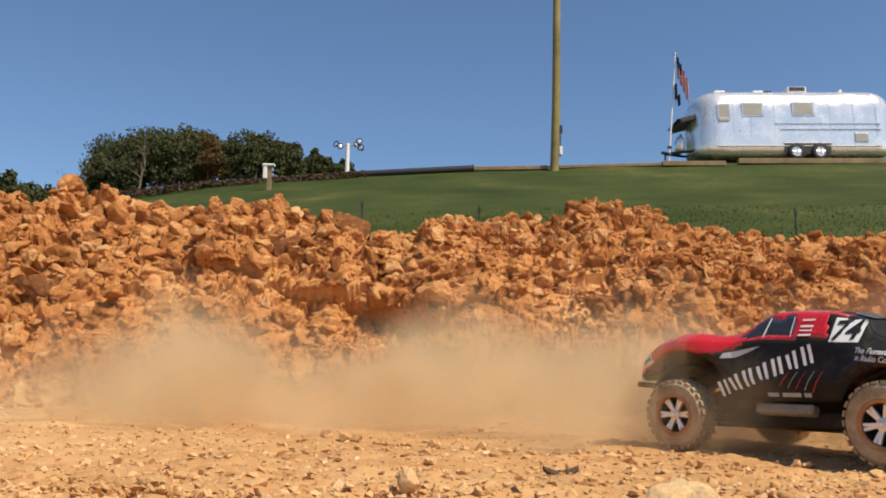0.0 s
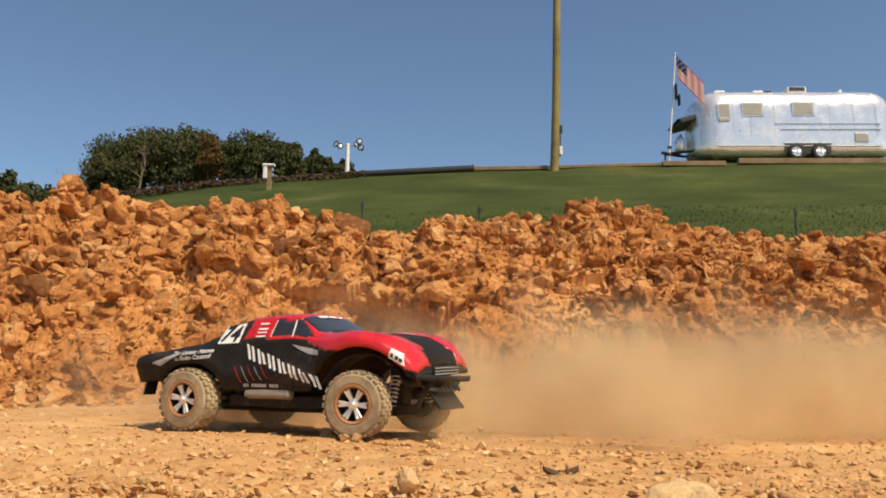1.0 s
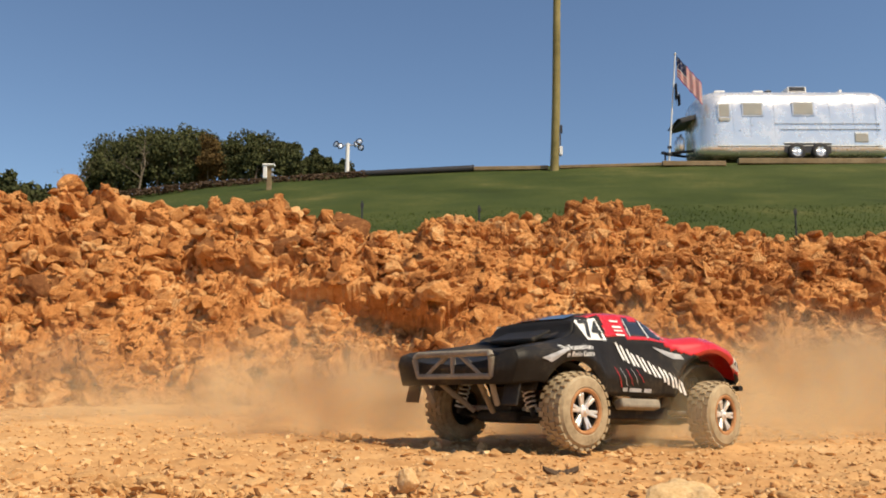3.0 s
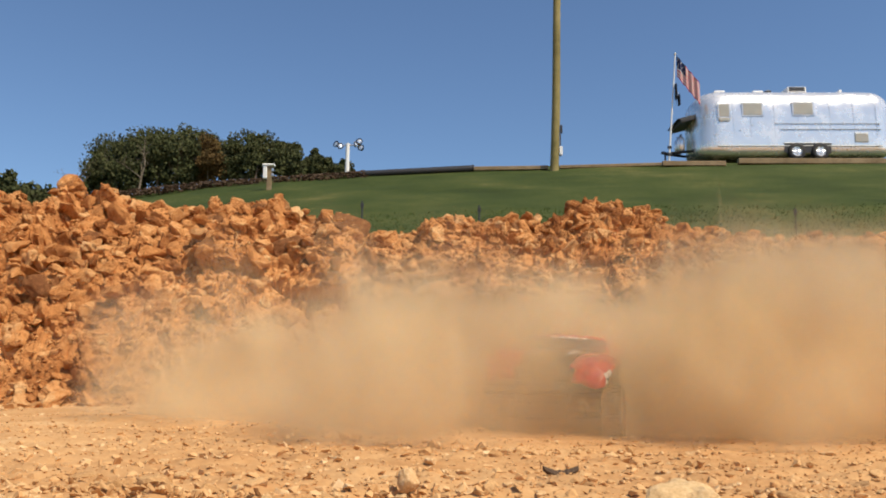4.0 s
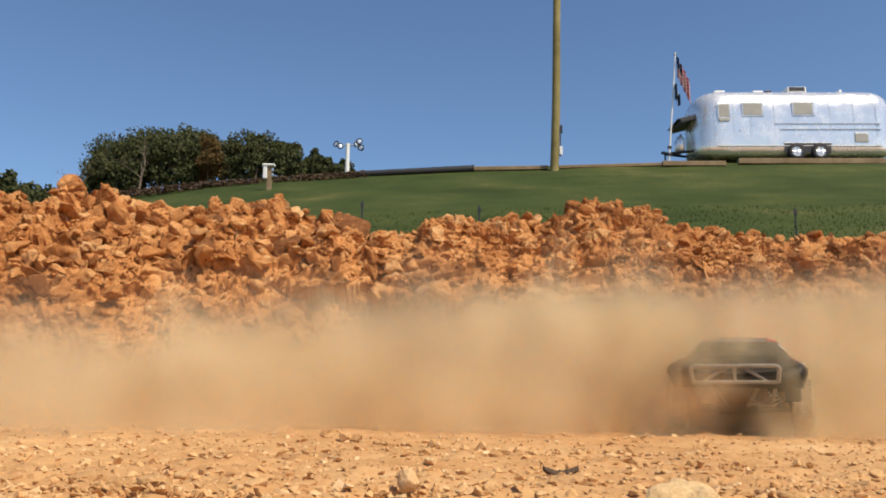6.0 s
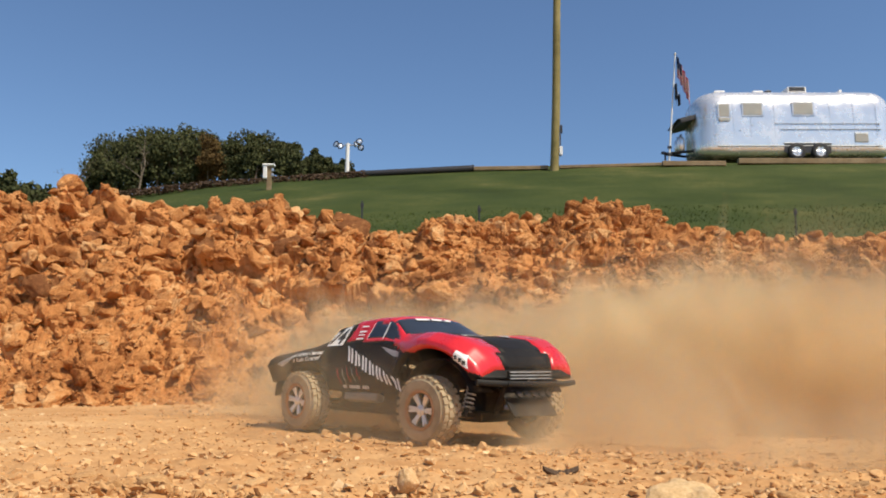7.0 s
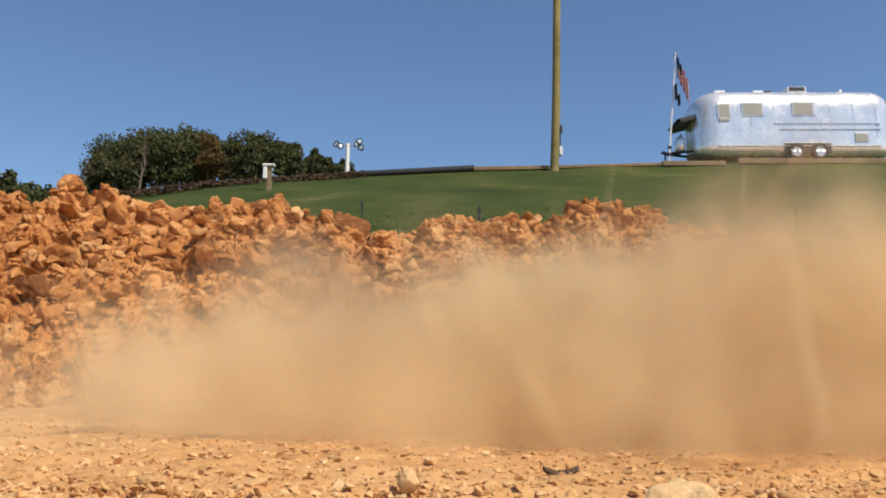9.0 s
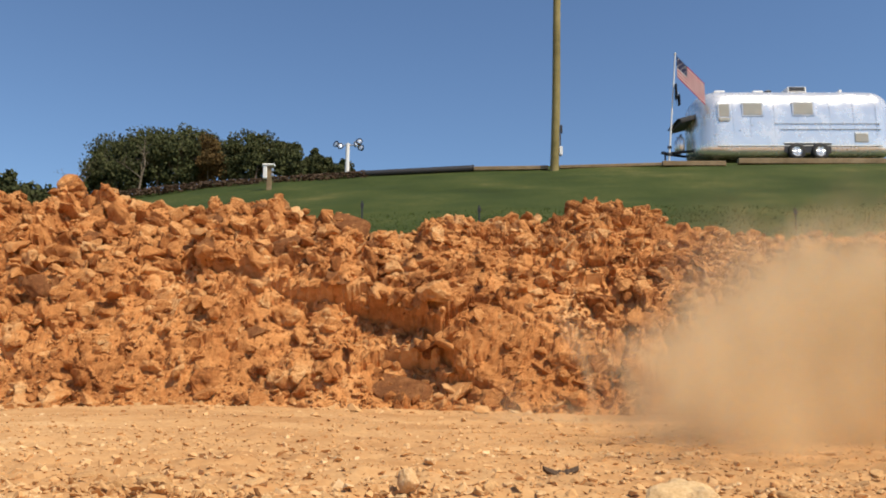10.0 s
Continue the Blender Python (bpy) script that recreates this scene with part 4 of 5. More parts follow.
def lettered(name, text, size, x0, z0, parent, side, mat, slope=0.0, slant=0.0, stretch=1.0, proud=0.0022):
    pts, tris = words(text, size, 0.03 if len(text) < 3 else 0.012)
    bm = bmesh.new()
    way = -side
    vs = []
    for p in pts:
        u = p.x * stretch + p.y * slant
        x, z = x0 + way * u, z0 + p.y + way * 0 + slope * (way * u)
        vs.append(bm.verts.new((x, side * (skin_y(x, z) + proud), z)))
    for t in tris:
        try:
            bm.faces.new([vs[i] for i in t])
        except ValueError:
            pass
    return part(name, bm, mat, parent)


def decals(body):
    for side in (-1, 1):
        # number plate
        x0, z0, w, h = -0.1005, 0.1735, 0.022, 0.0195
        ring = lambda a, b: [(x0 - a, z0 - b + 0.002), (x0 + a, z0 - b + 0.004), (x0 + a, z0 + b), (x0 - a, z0 + b - 0.006)]
        plate = on_skin("number_plate", [ring(w, h)], M_DECAL, body, side, 0.0014, "white panel with the number 74")
        lettered("number", "74", 0.038, x0, z0 - 0.001, plate, side, M_INK, slant=0.15, proud=0.0026)
        on_skin("plate_text", [[(x0 - 0.008, z0 + h - 0.005), (x0 + 0.006, z0 + h - 0.004), (x0 + 0.006, z0 + h - 0.002), (x0 - 0.008, z0 + h - 0.003)]], M_INK, plate, side, 0.0026)
        # maker's mark as plain slanted white bars running down towards the front
        for k in range(7):
            a = -0.056 + k * 0.0225
            z = 0.1430 - (a + 0.056) * 0.345
            w, up, lean = 0.0052, 0.0135 - 0.0004 * k, 0.005 * (-1 if side > 0 else 1)
            for j, reach in ((0, 1.0), (1, 0.8 if k % 2 else 1.0)):
                b = a + j * 0.0098
                zz = z - j * 0.0034
                on_skin("mark", [[(b - lean, zz + up * reach), (b + w - lean, zz + up * reach - w * 0.345), (b + w + lean, zz - up * reach), (b + lean, zz - up * reach)]], M_DECAL, body, side, 0.0018)
        lettered("slogan", "The Fastest Name", 0.0105, -0.163, 0.1415, body, side, M_DECAL, slope=0.09, slant=0.2, stretch=1.05)
        lettered("slogan", "in Radio Control", 0.0105, -0.160, 0.1320, body, side, M_DECAL, slope=0.09, slant=0.2, stretch=0.95)
        for a, b, c in ((0.184, 0.1805, 0.004), (0.1775, 0.175, 0.003), (0.171, 0.168, 0.004), (0.193, 0.190, 0.002)):
            on_skin("small_mark", [[(-0.048, b), (-0.028, b + 0.0005), (-0.028, a), (-0.048, a - 0.0005)]], M_DECAL, body, side, 0.0016)
        # streaks and sponsor strip
        on_skin("streak", [[(0.03, 0.1555), (0.088, 0.146), (0.092, 0.138), (0.070, 0.139), (0.048, 0.147)]], M_GREYDECAL, body, side, 0.0013)
        on_skin("streak", [[(-0.245, 0.122), (-0.20, 0.137), (-0.19, 0.136), (-0.225, 0.117)]], M_GREYDECAL, body, side, 0.0013)
        for k in range(5):
            a = -0.062 + k * 0.013
            on_skin("streak", [[(a, 0.090 + 0.002 * k), (a + 0.002, 0.089 + 0.002 * k), (a - 0.014, 0.118), (a - 0.015, 0.118)]], M_GREYDECAL if k % 2 else M_RED, body, side, 0.0013)
        for a, b in ((-0.058, -0.047), (-0.042, -0.012), (-0.006, 0.012)):
            on_skin("sponsor_strip", [[(a, 0.083), (b, 0.083), (b, 0.0885), (a, 0.0885)]], M_GREYDECAL, body, side, 0.0014)
        # window strut
        on_skin("window_strut", [[(0.027, 0.1685), (0.0295, 0.1685), (0.0265, 0.1975), (0.024, 0.1975)]], M_DECAL, body, side, 0.0016)
        on_skin("window_strut", [[(-0.017, 0.1685), (-0.0155, 0.1685), (-0.013, 0.1975), (-0.0145, 0.1975)]], M_DECAL, body, side, 0.0016)
        # headlamp with busy lens graphics on the nose corner
        lamp = on_skin("headlight", [[(0.222, 0.134), (0.250, 0.121), (0.246, 0.141), (0.228, 0.150)]], M_DECAL, body, side, 0.0016, "white headlight decal")
        for a, b in ((0.230, 0.138), (0.238, 0.134), (0.244, 0.130)):
            on_skin("lens", [[(a - 0.003, b - 0.002), (a + 0.002, b - 0.003), (a + 0.002, b + 0.003), (a - 0.003, b + 0.004)]], M_INK, lamp, side, 0.0024)
    # windshield banner and hood streaks lie on the upper side of the shell
    def on_top(name, poly, mat, lift=0.002):
        bm = bmesh.new()
        bm.faces.new([bm.verts.new((x, y, 0)) for x, y in poly])
        bmesh.ops.triangulate(bm, faces=bm.faces)
        for _ in range(2):
            bmesh.ops.subdivide_edges(bm, edges=[e for e in bm.edges if e.calc_length() > 0.006], cuts=2)
            bmesh.ops.triangulate(bm, faces=bm.faces)
        for v in bm.verts:
            yy, zz = section(v.co.x)
            v.co.z = float(np.interp(-abs(v.co.y), -yy[19:], zz[19:])) + lift
        part(name, bm, mat, body)

    for a, b in ((-0.040, -0.008), (-0.004, 0.022), (0.030, 0.044)):
        on_top("banner_text", [(0.0375, a), (0.0375, b), (0.0425, b), (0.0425, a)], M_DECAL)
    for s in (-1, 1):
        on_top("hood_streak", [(0.09, s * 0.02), (0.105, s * 0.054), (0.11, s * 0.054), (0.15, s * 0.022), (0.12, s * 0.030)], M_DECAL)
        on_top("hood_streak", [(0.16, s * 0.03), (0.165, s * 0.054), (0.172, s * 0.054), (0.20, s * 0.03)], M_GREYDECAL)
    # bed cover ribs and roof scoop
    for x in (-0.245, -0.20, -0.16):
        on_top("cover_rib", [(x, -0.085), (x, 0.085), (x + 0.012, 0.08), (x + 0.012, -0.08)], M_CHASSIS, 0.006)
    on_top("rear_window", [(-0.118, -0.06), (-0.118, 0.06), (-0.085, 0.055), (-0.085, -0.055)], M_GLASS, 0.0025)
    # grille and lights on the nose
    bm = bmesh.new()
    box(bm, (0.004, 0.105, 0.014), pose(0.2675, 0, 0.112), 0.0015)
    grille = part("grille", bm, M_CHASSIS, body)
    for k in range(3):
        bm = bmesh.new()
        box(bm, (0.002, 0.10, 0.0016), pose(0.2705, 0, 0.1065 + 0.005 * k), 0.0004)
        part("grille_bar", bm, M_GREYDECAL, grille)
    # spare wheel tray bump and mirrors behind the cab
    bm = bmesh.new()
    box(bm, (0.045, 0.095, 0.008), pose(-0.152, 0, 0.163, 0, -22, 0), 0.003)
    part("bed_hump", bm, M_SHELL, body)


def wheel(truck, x, y):
    side = 1 if y > 0 else -1
    bm = bmesh.new()
    m = pose(0, 0, 0, -90 * side, 0, 0)
    lathe(bm, ((0.029, -0.019), (0.034, -0.0215), (0.046, -0.0205), (0.0505, -0.016), (0.0522, -0.006), (0.0525, 0.0), (0.0522, 0.006), (0.0505, 0.016), (0.046, 0.0205), (0.034, 0.0215), (0.029, 0.019), (0.0275, 0.010)), 48, m)
    tread = bmesh.new()
    for k in range(26):
        a = 2 * math.pi * k / 26
        for lane, off in ((-0.0145, 0.5), (-0.005, 0.0), (0.005, 0.5), (0.0145, 0.0)):
            b = a + off * 2 * math.pi / 26
            r = 0.0530 if abs(lane) < 0.01 else 0.0518
            box(tread, (0.0030, 0.0078, 0.0082), m @ pose(r * math.cos(b), r * math.sin(b), lane, 0, 0, math.degrees(b)))
    tyre = part("wheel", bm, M_TYRE, truck, "knobbly off-road tyre caked in pale dust")
    tyre.matrix_basis = pose(x, y, 0.0545)
    tagged(part("tread", tread, M_TYRE, tyre), kind="stuff")
    bm = bmesh.new()
    lathe(bm, ((0.0, 0.004), (0.022, 0.004), (0.0265, 0.013), (0.0265, 0.019), (0.0275, -0.015), (0.0265, -0.017), (0.02, -0.012)), 36, m)
    part("rim", bm, M_CHASSIS, tyre, "dark wheel dish")
    bm = bmesh.new()
    lathe(bm, ((0.0262, 0.0175), (0.0270, 0.0205), (0.0300, 0.0218), (0.0318, 0.0212), (0.0318, 0.018)), 36, m)
    part("bead_ring", bm, M_BEAD, tyre, "rusty dust-stained bead ring")
    for k in range(6):
        for s in (-1, 1):
            bm = bmesh.new()
            a = math.degrees(2 * math.pi * k / 6)
            box(bm, (0.0205, 0.0046, 0.005), m @ pose(0, 0, 0, 0, 0, a + s * 7) @ pose(0.0155, 0, 0.0155, 0, -10, 0), 0.0008, 1)
            part("spoke", bm, M_RIM, tyre)
    bm = bmesh.new()
    lathe(bm, ((0.0, 0.0215), (0.003, 0.0215), (0.0045, 0.0195), (0.0085, 0.018), (0.0095, 0.012)), 18, m)
    part("hub", bm, M_RIM, tyre)
    return tyre


def running_gear(truck):
    bm = bmesh.new()
    box(bm, (0.40, 0.085, 0.018), pose(0.0, 0, 0.043), 0.004)
    part("chassis_plate", bm, M_CHASSIS, truck)
    bm = bmesh.new()
    box(bm, (0.17, 0.052, 0.038), pose(-0.02, 0.022, 0.072), 0.006)
    part("battery_box", bm, M_CHASSIS, truck)
    bm = bmesh.new()
    rod(bm, (-0.13, -0.035, 0.072), (-0.07, -0.035, 0.072), 0.018, seg=18)
    part("motor", bm, M_CHASSIS, truck)
    for x in (-0.1675, 0.1675):
        bm = bmesh.new()
        box(bm, (0.055, 0.05, 0.045), pose(x, 0, 0.066), 0.008)
        part("gearbox", bm, M_CHASSIS, truck)
        bm = bmesh.new()
        box(bm, (0.007, 0.125, 0.022), pose(x + (0.028 if x > 0 else -0.028), 0, 0.105), 0.003)
        part("shock_tower", bm, M_CHASSIS, truck)
        for s in (-1, 1):
            bm = bmesh.new()
            rod(bm, (x - 0.022, s * 0.03, 0.040), (x - 0.004, s * 0.108, 0.045), 0.0045, 0.004, 8)
            rod(bm, (x + 0.022, s * 0.03, 0.040), (x + 0.004, s * 0.108, 0.045), 0.0045, 0.004, 8)
            box(bm, (0.014, 0.012, 0.030), pose(x, s * 0.106, 0.053), 0.003)
            part("suspension_arm", bm, M_CHASSIS, truck)
            bm = bmesh.new()
            rod(bm, (x, s * 0.02, 0.0545), (x, s * 0.112, 0.0545), 0.004, seg=8)
            part("axle", bm, M_RIM, truck)
            xx = x + (0.036 if x > 0 else -0.036)
            a, b = Vector((xx, s * 0.082, 0.046)), Vector((xx, s * 0.058, 0.112))
            bm = bmesh.new()
            rod(bm, a, b, 0.0042, seg=10)
            shock = part("shock", bm, M_CHASSIS, truck)
            bm = bmesh.new()
            d = (b - a).normalized()
            e, f = d.orthogonal().normalized(), d.cross(d.orthogonal()).normalized()
            last = None
            for k in range(7 * 10 + 1):
                t = k / 70
                ring_at = a + (b - a) * (0.12 + 0.7 * t) + (e * math.cos(k * 2 * math.pi / 10) + f * math.sin(k * 2 * math.pi / 10)) * 0.0082
                if last is not None:
                    rod(bm, last, ring_at, 0.0013, seg=5, cap=False)
                last = ring_at
            part("spring", bm, M_SPRING, shock, "white coil spring")
    # bumpers
    bm = bmesh.new()
    loop = [(-0.288, -0.080, 0.130), (-0.288, 0.080, 0.130), (-0.290, 0.086, 0.124), (-0.284, 0.082, 0.098), (-0.284, -0.082, 0.098), (-0.290, -0.086, 0.124), (-0.288, -0.080, 0.130)]
    for p, q in zip(loop, loop[1:]):
        rod(bm, p, q, 0.0046, seg=10)
    part("rear_bumper", bm, M_STEP, truck, "dusty grey tube rear bumper")
    for s in (-1, 1):
        for p, q in (((-0.285, s * 0.015, 0.128), (-0.283, s * 0.062, 0.099)), ((-0.284, s * 0.05, 0.098), (-0.225, s * 0.02, 0.050)), ((-0.284, s * 0.078, 0.098), (-0.262, s * 0.07, 0.060))):
            bm = bmesh.new()
            rod(bm, p, q, 0.0042, seg=8)
            part("bumper_strut", bm, M_STEP, truck)
    bm = bmesh.new()
    rod(bm, (-0.287, 0, 0.130), (-0.284, 0, 0.098), 0.004, seg=8)
    part("bumper_strut", bm, M_STEP, truck)
    for s in (-1, 1):
        bm = bmesh.new()
        box(bm, (0.004, 0.030, 0.034), pose(-0.272, s * 0.108, 0.076, 0, 12, 0), 0.0015)
        part("mud_flap", bm, M_CHASSIS, truck, "black hanging mud flap")
    bm = bmesh.new()
    bar = [(0.262, -0.118, 0.100), (0.280, -0.07, 0.098), (0.284, 0, 0.098), (0.280, 0.07, 0.098), (0.262, 0.118, 0.100)]
    for p, q in zip(bar, bar[1:]):
        rod(bm, p, q, 0.0048, seg=10)
    part("front_bumper", bm, M_CHASSIS, truck, "black tube front bumper")
    bm = bmesh.new()
    box(bm, (0.004, 0.105, 0.062), pose(0.262, 0, 0.072, 0, -38, 0), 0.0015)
    skid = part("skid_plate", bm, M_CHASSIS, truck)
    # black discs on the solid plate stand in for shade in its holes
    for k in range(5):
        bm = bmesh.new()
        lathe(bm, ((0.0, 0.003), (0.0055, 0.003), (0.0065, 0.0)), 12, pose(0.2745, -0.036 + 0.018 * k, 0.081, 0, 52, 0))
        part("skid_hole_shade", bm, M_INK, skid)
    for s in (-1, 1):
        bm = bmesh.new()
        rod(bm, (0.270, s * 0.06, 0.098), (0.235, s * 0.045, 0.05), 0.004, seg=8)
        part("bumper_strut", bm, M_CHASSIS, truck)
        bm = bmesh.new()
        box(bm, (0.092, 0.018, 0.015), pose(-0.012, s * 0.113, 0.0665, s * 18, 0, 0), 0.004)
        part("side_step", bm, M_STEP, truck, "dusty grey side step")
        bm = bmesh.new()
        box(bm, (0.19, 0.006, 0.02), pose(-0.01, s * 0.094, 0.054), 0.002)
        part("side_rail", bm, M_CHASSIS, truck)
        # inner arch liner, dusty
        for c, r in ((-0.1675, 0.067), (0.1675, 0.080)):
            bm = bmesh.new()
            rows = []
            for k in range(15):
                a = math.radians(20 + 140 * k / 14)
                rows.append([bm.verts.new((c + r * math.cos(a), s * yy, 0.058 + r * math.sin(a) * 0.95)) for yy in (0.060, 0.112)])
            for p, q in zip(rows, rows[1:]):
                bm.faces.new((p[0], p[1], q[1], q[0]))
            ob = part("arch_liner", bm, M_CHASSIS, truck, smooth=True)
            ob.modifiers.new("thickness", "SOLIDIFY").thickness = 0.002
    bm = bmesh.new()
    rod(bm, (-0.06, 0.03, 0.08), (-0.062, 0.03, 0.19), 0.003, seg=8)
    part("body_post", bm, M_CHASSIS, truck)


truck = new("toy_truck")
tagged(truck, "dusty red and black radio-controlled short-course truck numbered 74", "toy truck")
body_shell = truck_shell(truck)
decals(body_shell)
running_gear(truck)
wheels = [wheel(truck, x, y) for x in (-0.1675, 0.1675) for y in (-0.127, 0.127)]


# ---- dust, thrown clods and flags ----
def dust_material(name, color, strength, scale):
    m = bpy.data.materials.new(name)
    m.use_nodes = True
    nt = m.node_tree
    nt.nodes.clear()
    out = nt.nodes.new("ShaderNodeOutputMaterial")
    uv = nt.nodes.new("ShaderNodeUVMap")
    uv.uv_map = "flake"
    ln = nt.nodes.new("ShaderNodeVectorMath")
    ln.operation = "LENGTH"
    nt.links.new(uv.outputs["UV"], ln.inputs[0])
    soft = node(nt, "MapRange", From_Min=1.0, From_Max=0.0, To_Min=0.0, To_Max=strength)
    soft.interpolation_type = "SMOOTHSTEP"
    nt.links.new(ln.outputs["Value"], soft.inputs["Value"])
    co = nt.nodes.new("ShaderNodeTexCoord")
    wisp = node(nt, "TexNoise", Scale=scale, Detail=4.0, Roughness=0.6)
    nt.links.new(co.outputs["Object"], wisp.inputs["Vector"])
    lift = node(nt, "MapRange", From_Min=0.34, From_Max=0.66, To_Min=0.45, To_Max=1.4)
    nt.links.new(wisp.outputs["Fac"], lift.inputs["Value"])
    mul = node(nt, "Math")
    mul.operation = "MULTIPLY"
    nt.links.new(soft.outputs["Result"], mul.inputs[0])
    nt.links.new(lift.outputs["Result"], mul.inputs[1])
    dif, trl = node(nt, "BsdfDiffuse"), node(nt, "BsdfTranslucent")
    dif.inputs["Color"].default_value = trl.inputs["Color"].default_value = (*color, 1)
    both, mix = nt.nodes.new("ShaderNodeMixShader"), nt.nodes.new("ShaderNodeMixShader")
    both.inputs[0].default_value = 0.5
    nt.links.new(dif.outputs[0], both.inputs[1])
    nt.links.new(trl.outputs[0], both.inputs[2])
    clear = nt.nodes.new("ShaderNodeBsdfTransparent")
    nt.links.new(mul.outputs[0], mix.inputs[0])
    nt.links.new(clear.outputs[0], mix.inputs[1])
    nt.links.new(both.outputs[0], mix.inputs[2])
    nt.links.new(mix.outputs[0], out.inputs["Surface"])
    return m


M_DUST = dust_material("airborne_dust", (0.86, 0.70, 0.445), 0.19, 3.5)
M_SPRAY = dust_material("thrown_dirt", (0.80, 0.57, 0.33), 0.22, 8.0)


def puff_mesh(name, mat, n, radii, flake, seed):
    """A cloud of small soft flakes, thick in the middle and thin at its ragged edge."""
    rng = random.Random(seed)
    verts, faces, uvs = [], [], []
    lobes = [(Vector((rng.uniform(-0.7, 0.7), rng.uniform(-0.6, 0.6), rng.uniform(-0.4, 0.55))), rng.uniform(0.3, 0.6)) for _ in range(4)]
    for i in range(n):
        c, r = rng.choice(lobes)
        v = c + Vector((rng.gauss(0, 0.5), rng.gauss(0, 0.5), rng.gauss(0, 0.5))) * r
        p = Vector((v.x * radii[0], v.y * radii[1], v.z * radii[2]))
        e, s = Euler((1.57 + rng.gauss(0, 0.5), rng.uniform(0, 6.3), rng.gauss(0, 0.7))).to_matrix(), flake * rng.uniform(0.55, 1.3)
        base = len(verts)
        verts.append(p)
        uvs.append((0, 0))
        for k in range(8):
            a = k * math.pi / 4
            w = rng.uniform(0.8, 1.15)
            verts.append(p + e @ Vector((math.cos(a) * s * w, math.sin(a) * s * w, 0)))
            uvs.append((math.cos(a), math.sin(a)))
            faces.append((base, base + 1 + k, base + 1 + (k + 1) % 8))
    me = bpy.data.meshes.new(name)
    me.from_pydata([tuple(v) for v in verts], [], faces)
    layer = me.uv_layers.new(name="flake")
    for loop in me.loops:
        layer.data[loop.index].uv = uvs[loop.vertex_index]
    me.materials.append(mat)
    return me


# each cloud is three wisps that drift as one
BIG = [[puff_mesh("wisp", M_DUST, 32, (0.42, 0.34, 0.22), 0.16, 40 + 3 * k + j) for j in range(3)] for k in range(4)]
THIN = [[puff_mesh("wisp", M_DUST, 15, (0.46, 0.34, 0.18), 0.15, 80 + 3 * k + j) for j in range(3)] for k in range(3)]
SMALL = [puff_mesh("dirt_spray", M_SPRAY, 60, (0.18, 0.14, 0.12), 0.07, 60 + k) for k in range(3)]


def cloud(wisps):
    ob = new("dust_cloud")
    for me in wisps:
        wisp = tagged(new("wisp", me), kind="stuff")
        wisp.parent = ob
    return tagged(ob, "hazy tan dust cloud hanging over the dirt track", "dust cloud", "dust clouds")


def throwables():
    rng = random.Random(9)
    out = []
    for k in range(8):
        vs, fs = hull(rng, 12, (1, rng.uniform(0.6, 1), rng.uniform(0.5, 0.9)), 0.05, 1)
        me = bpy.data.meshes.new("flying_clod")
        me.from_pydata([tuple(v) for v in vs], [], fs)
        me.materials.append(M_PEBBLE)
        out.append(me)
    return out


FLYERS = throwables()

M_FLAG_RED = plain("flag_red", (0.50, 0.006, 0.022), 0.8, 0, 0.1, 6.0)
M_FLAG_WHITE = plain("flag_white", (0.75, 0.74, 0.72), 0.8, 0, 0.06, 6.0)
M_FLAG_BLUE = plain("flag_blue", (0.018, 0.024, 0.085), 0.8, 0, 0.1, 6.0)
M_FLAG_BLACK = plain("flag_black", (0.015, 0.015, 0.018), 0.8, 0, 0.1, 6.0)
PANEL, DROP = 0.124, 0.135


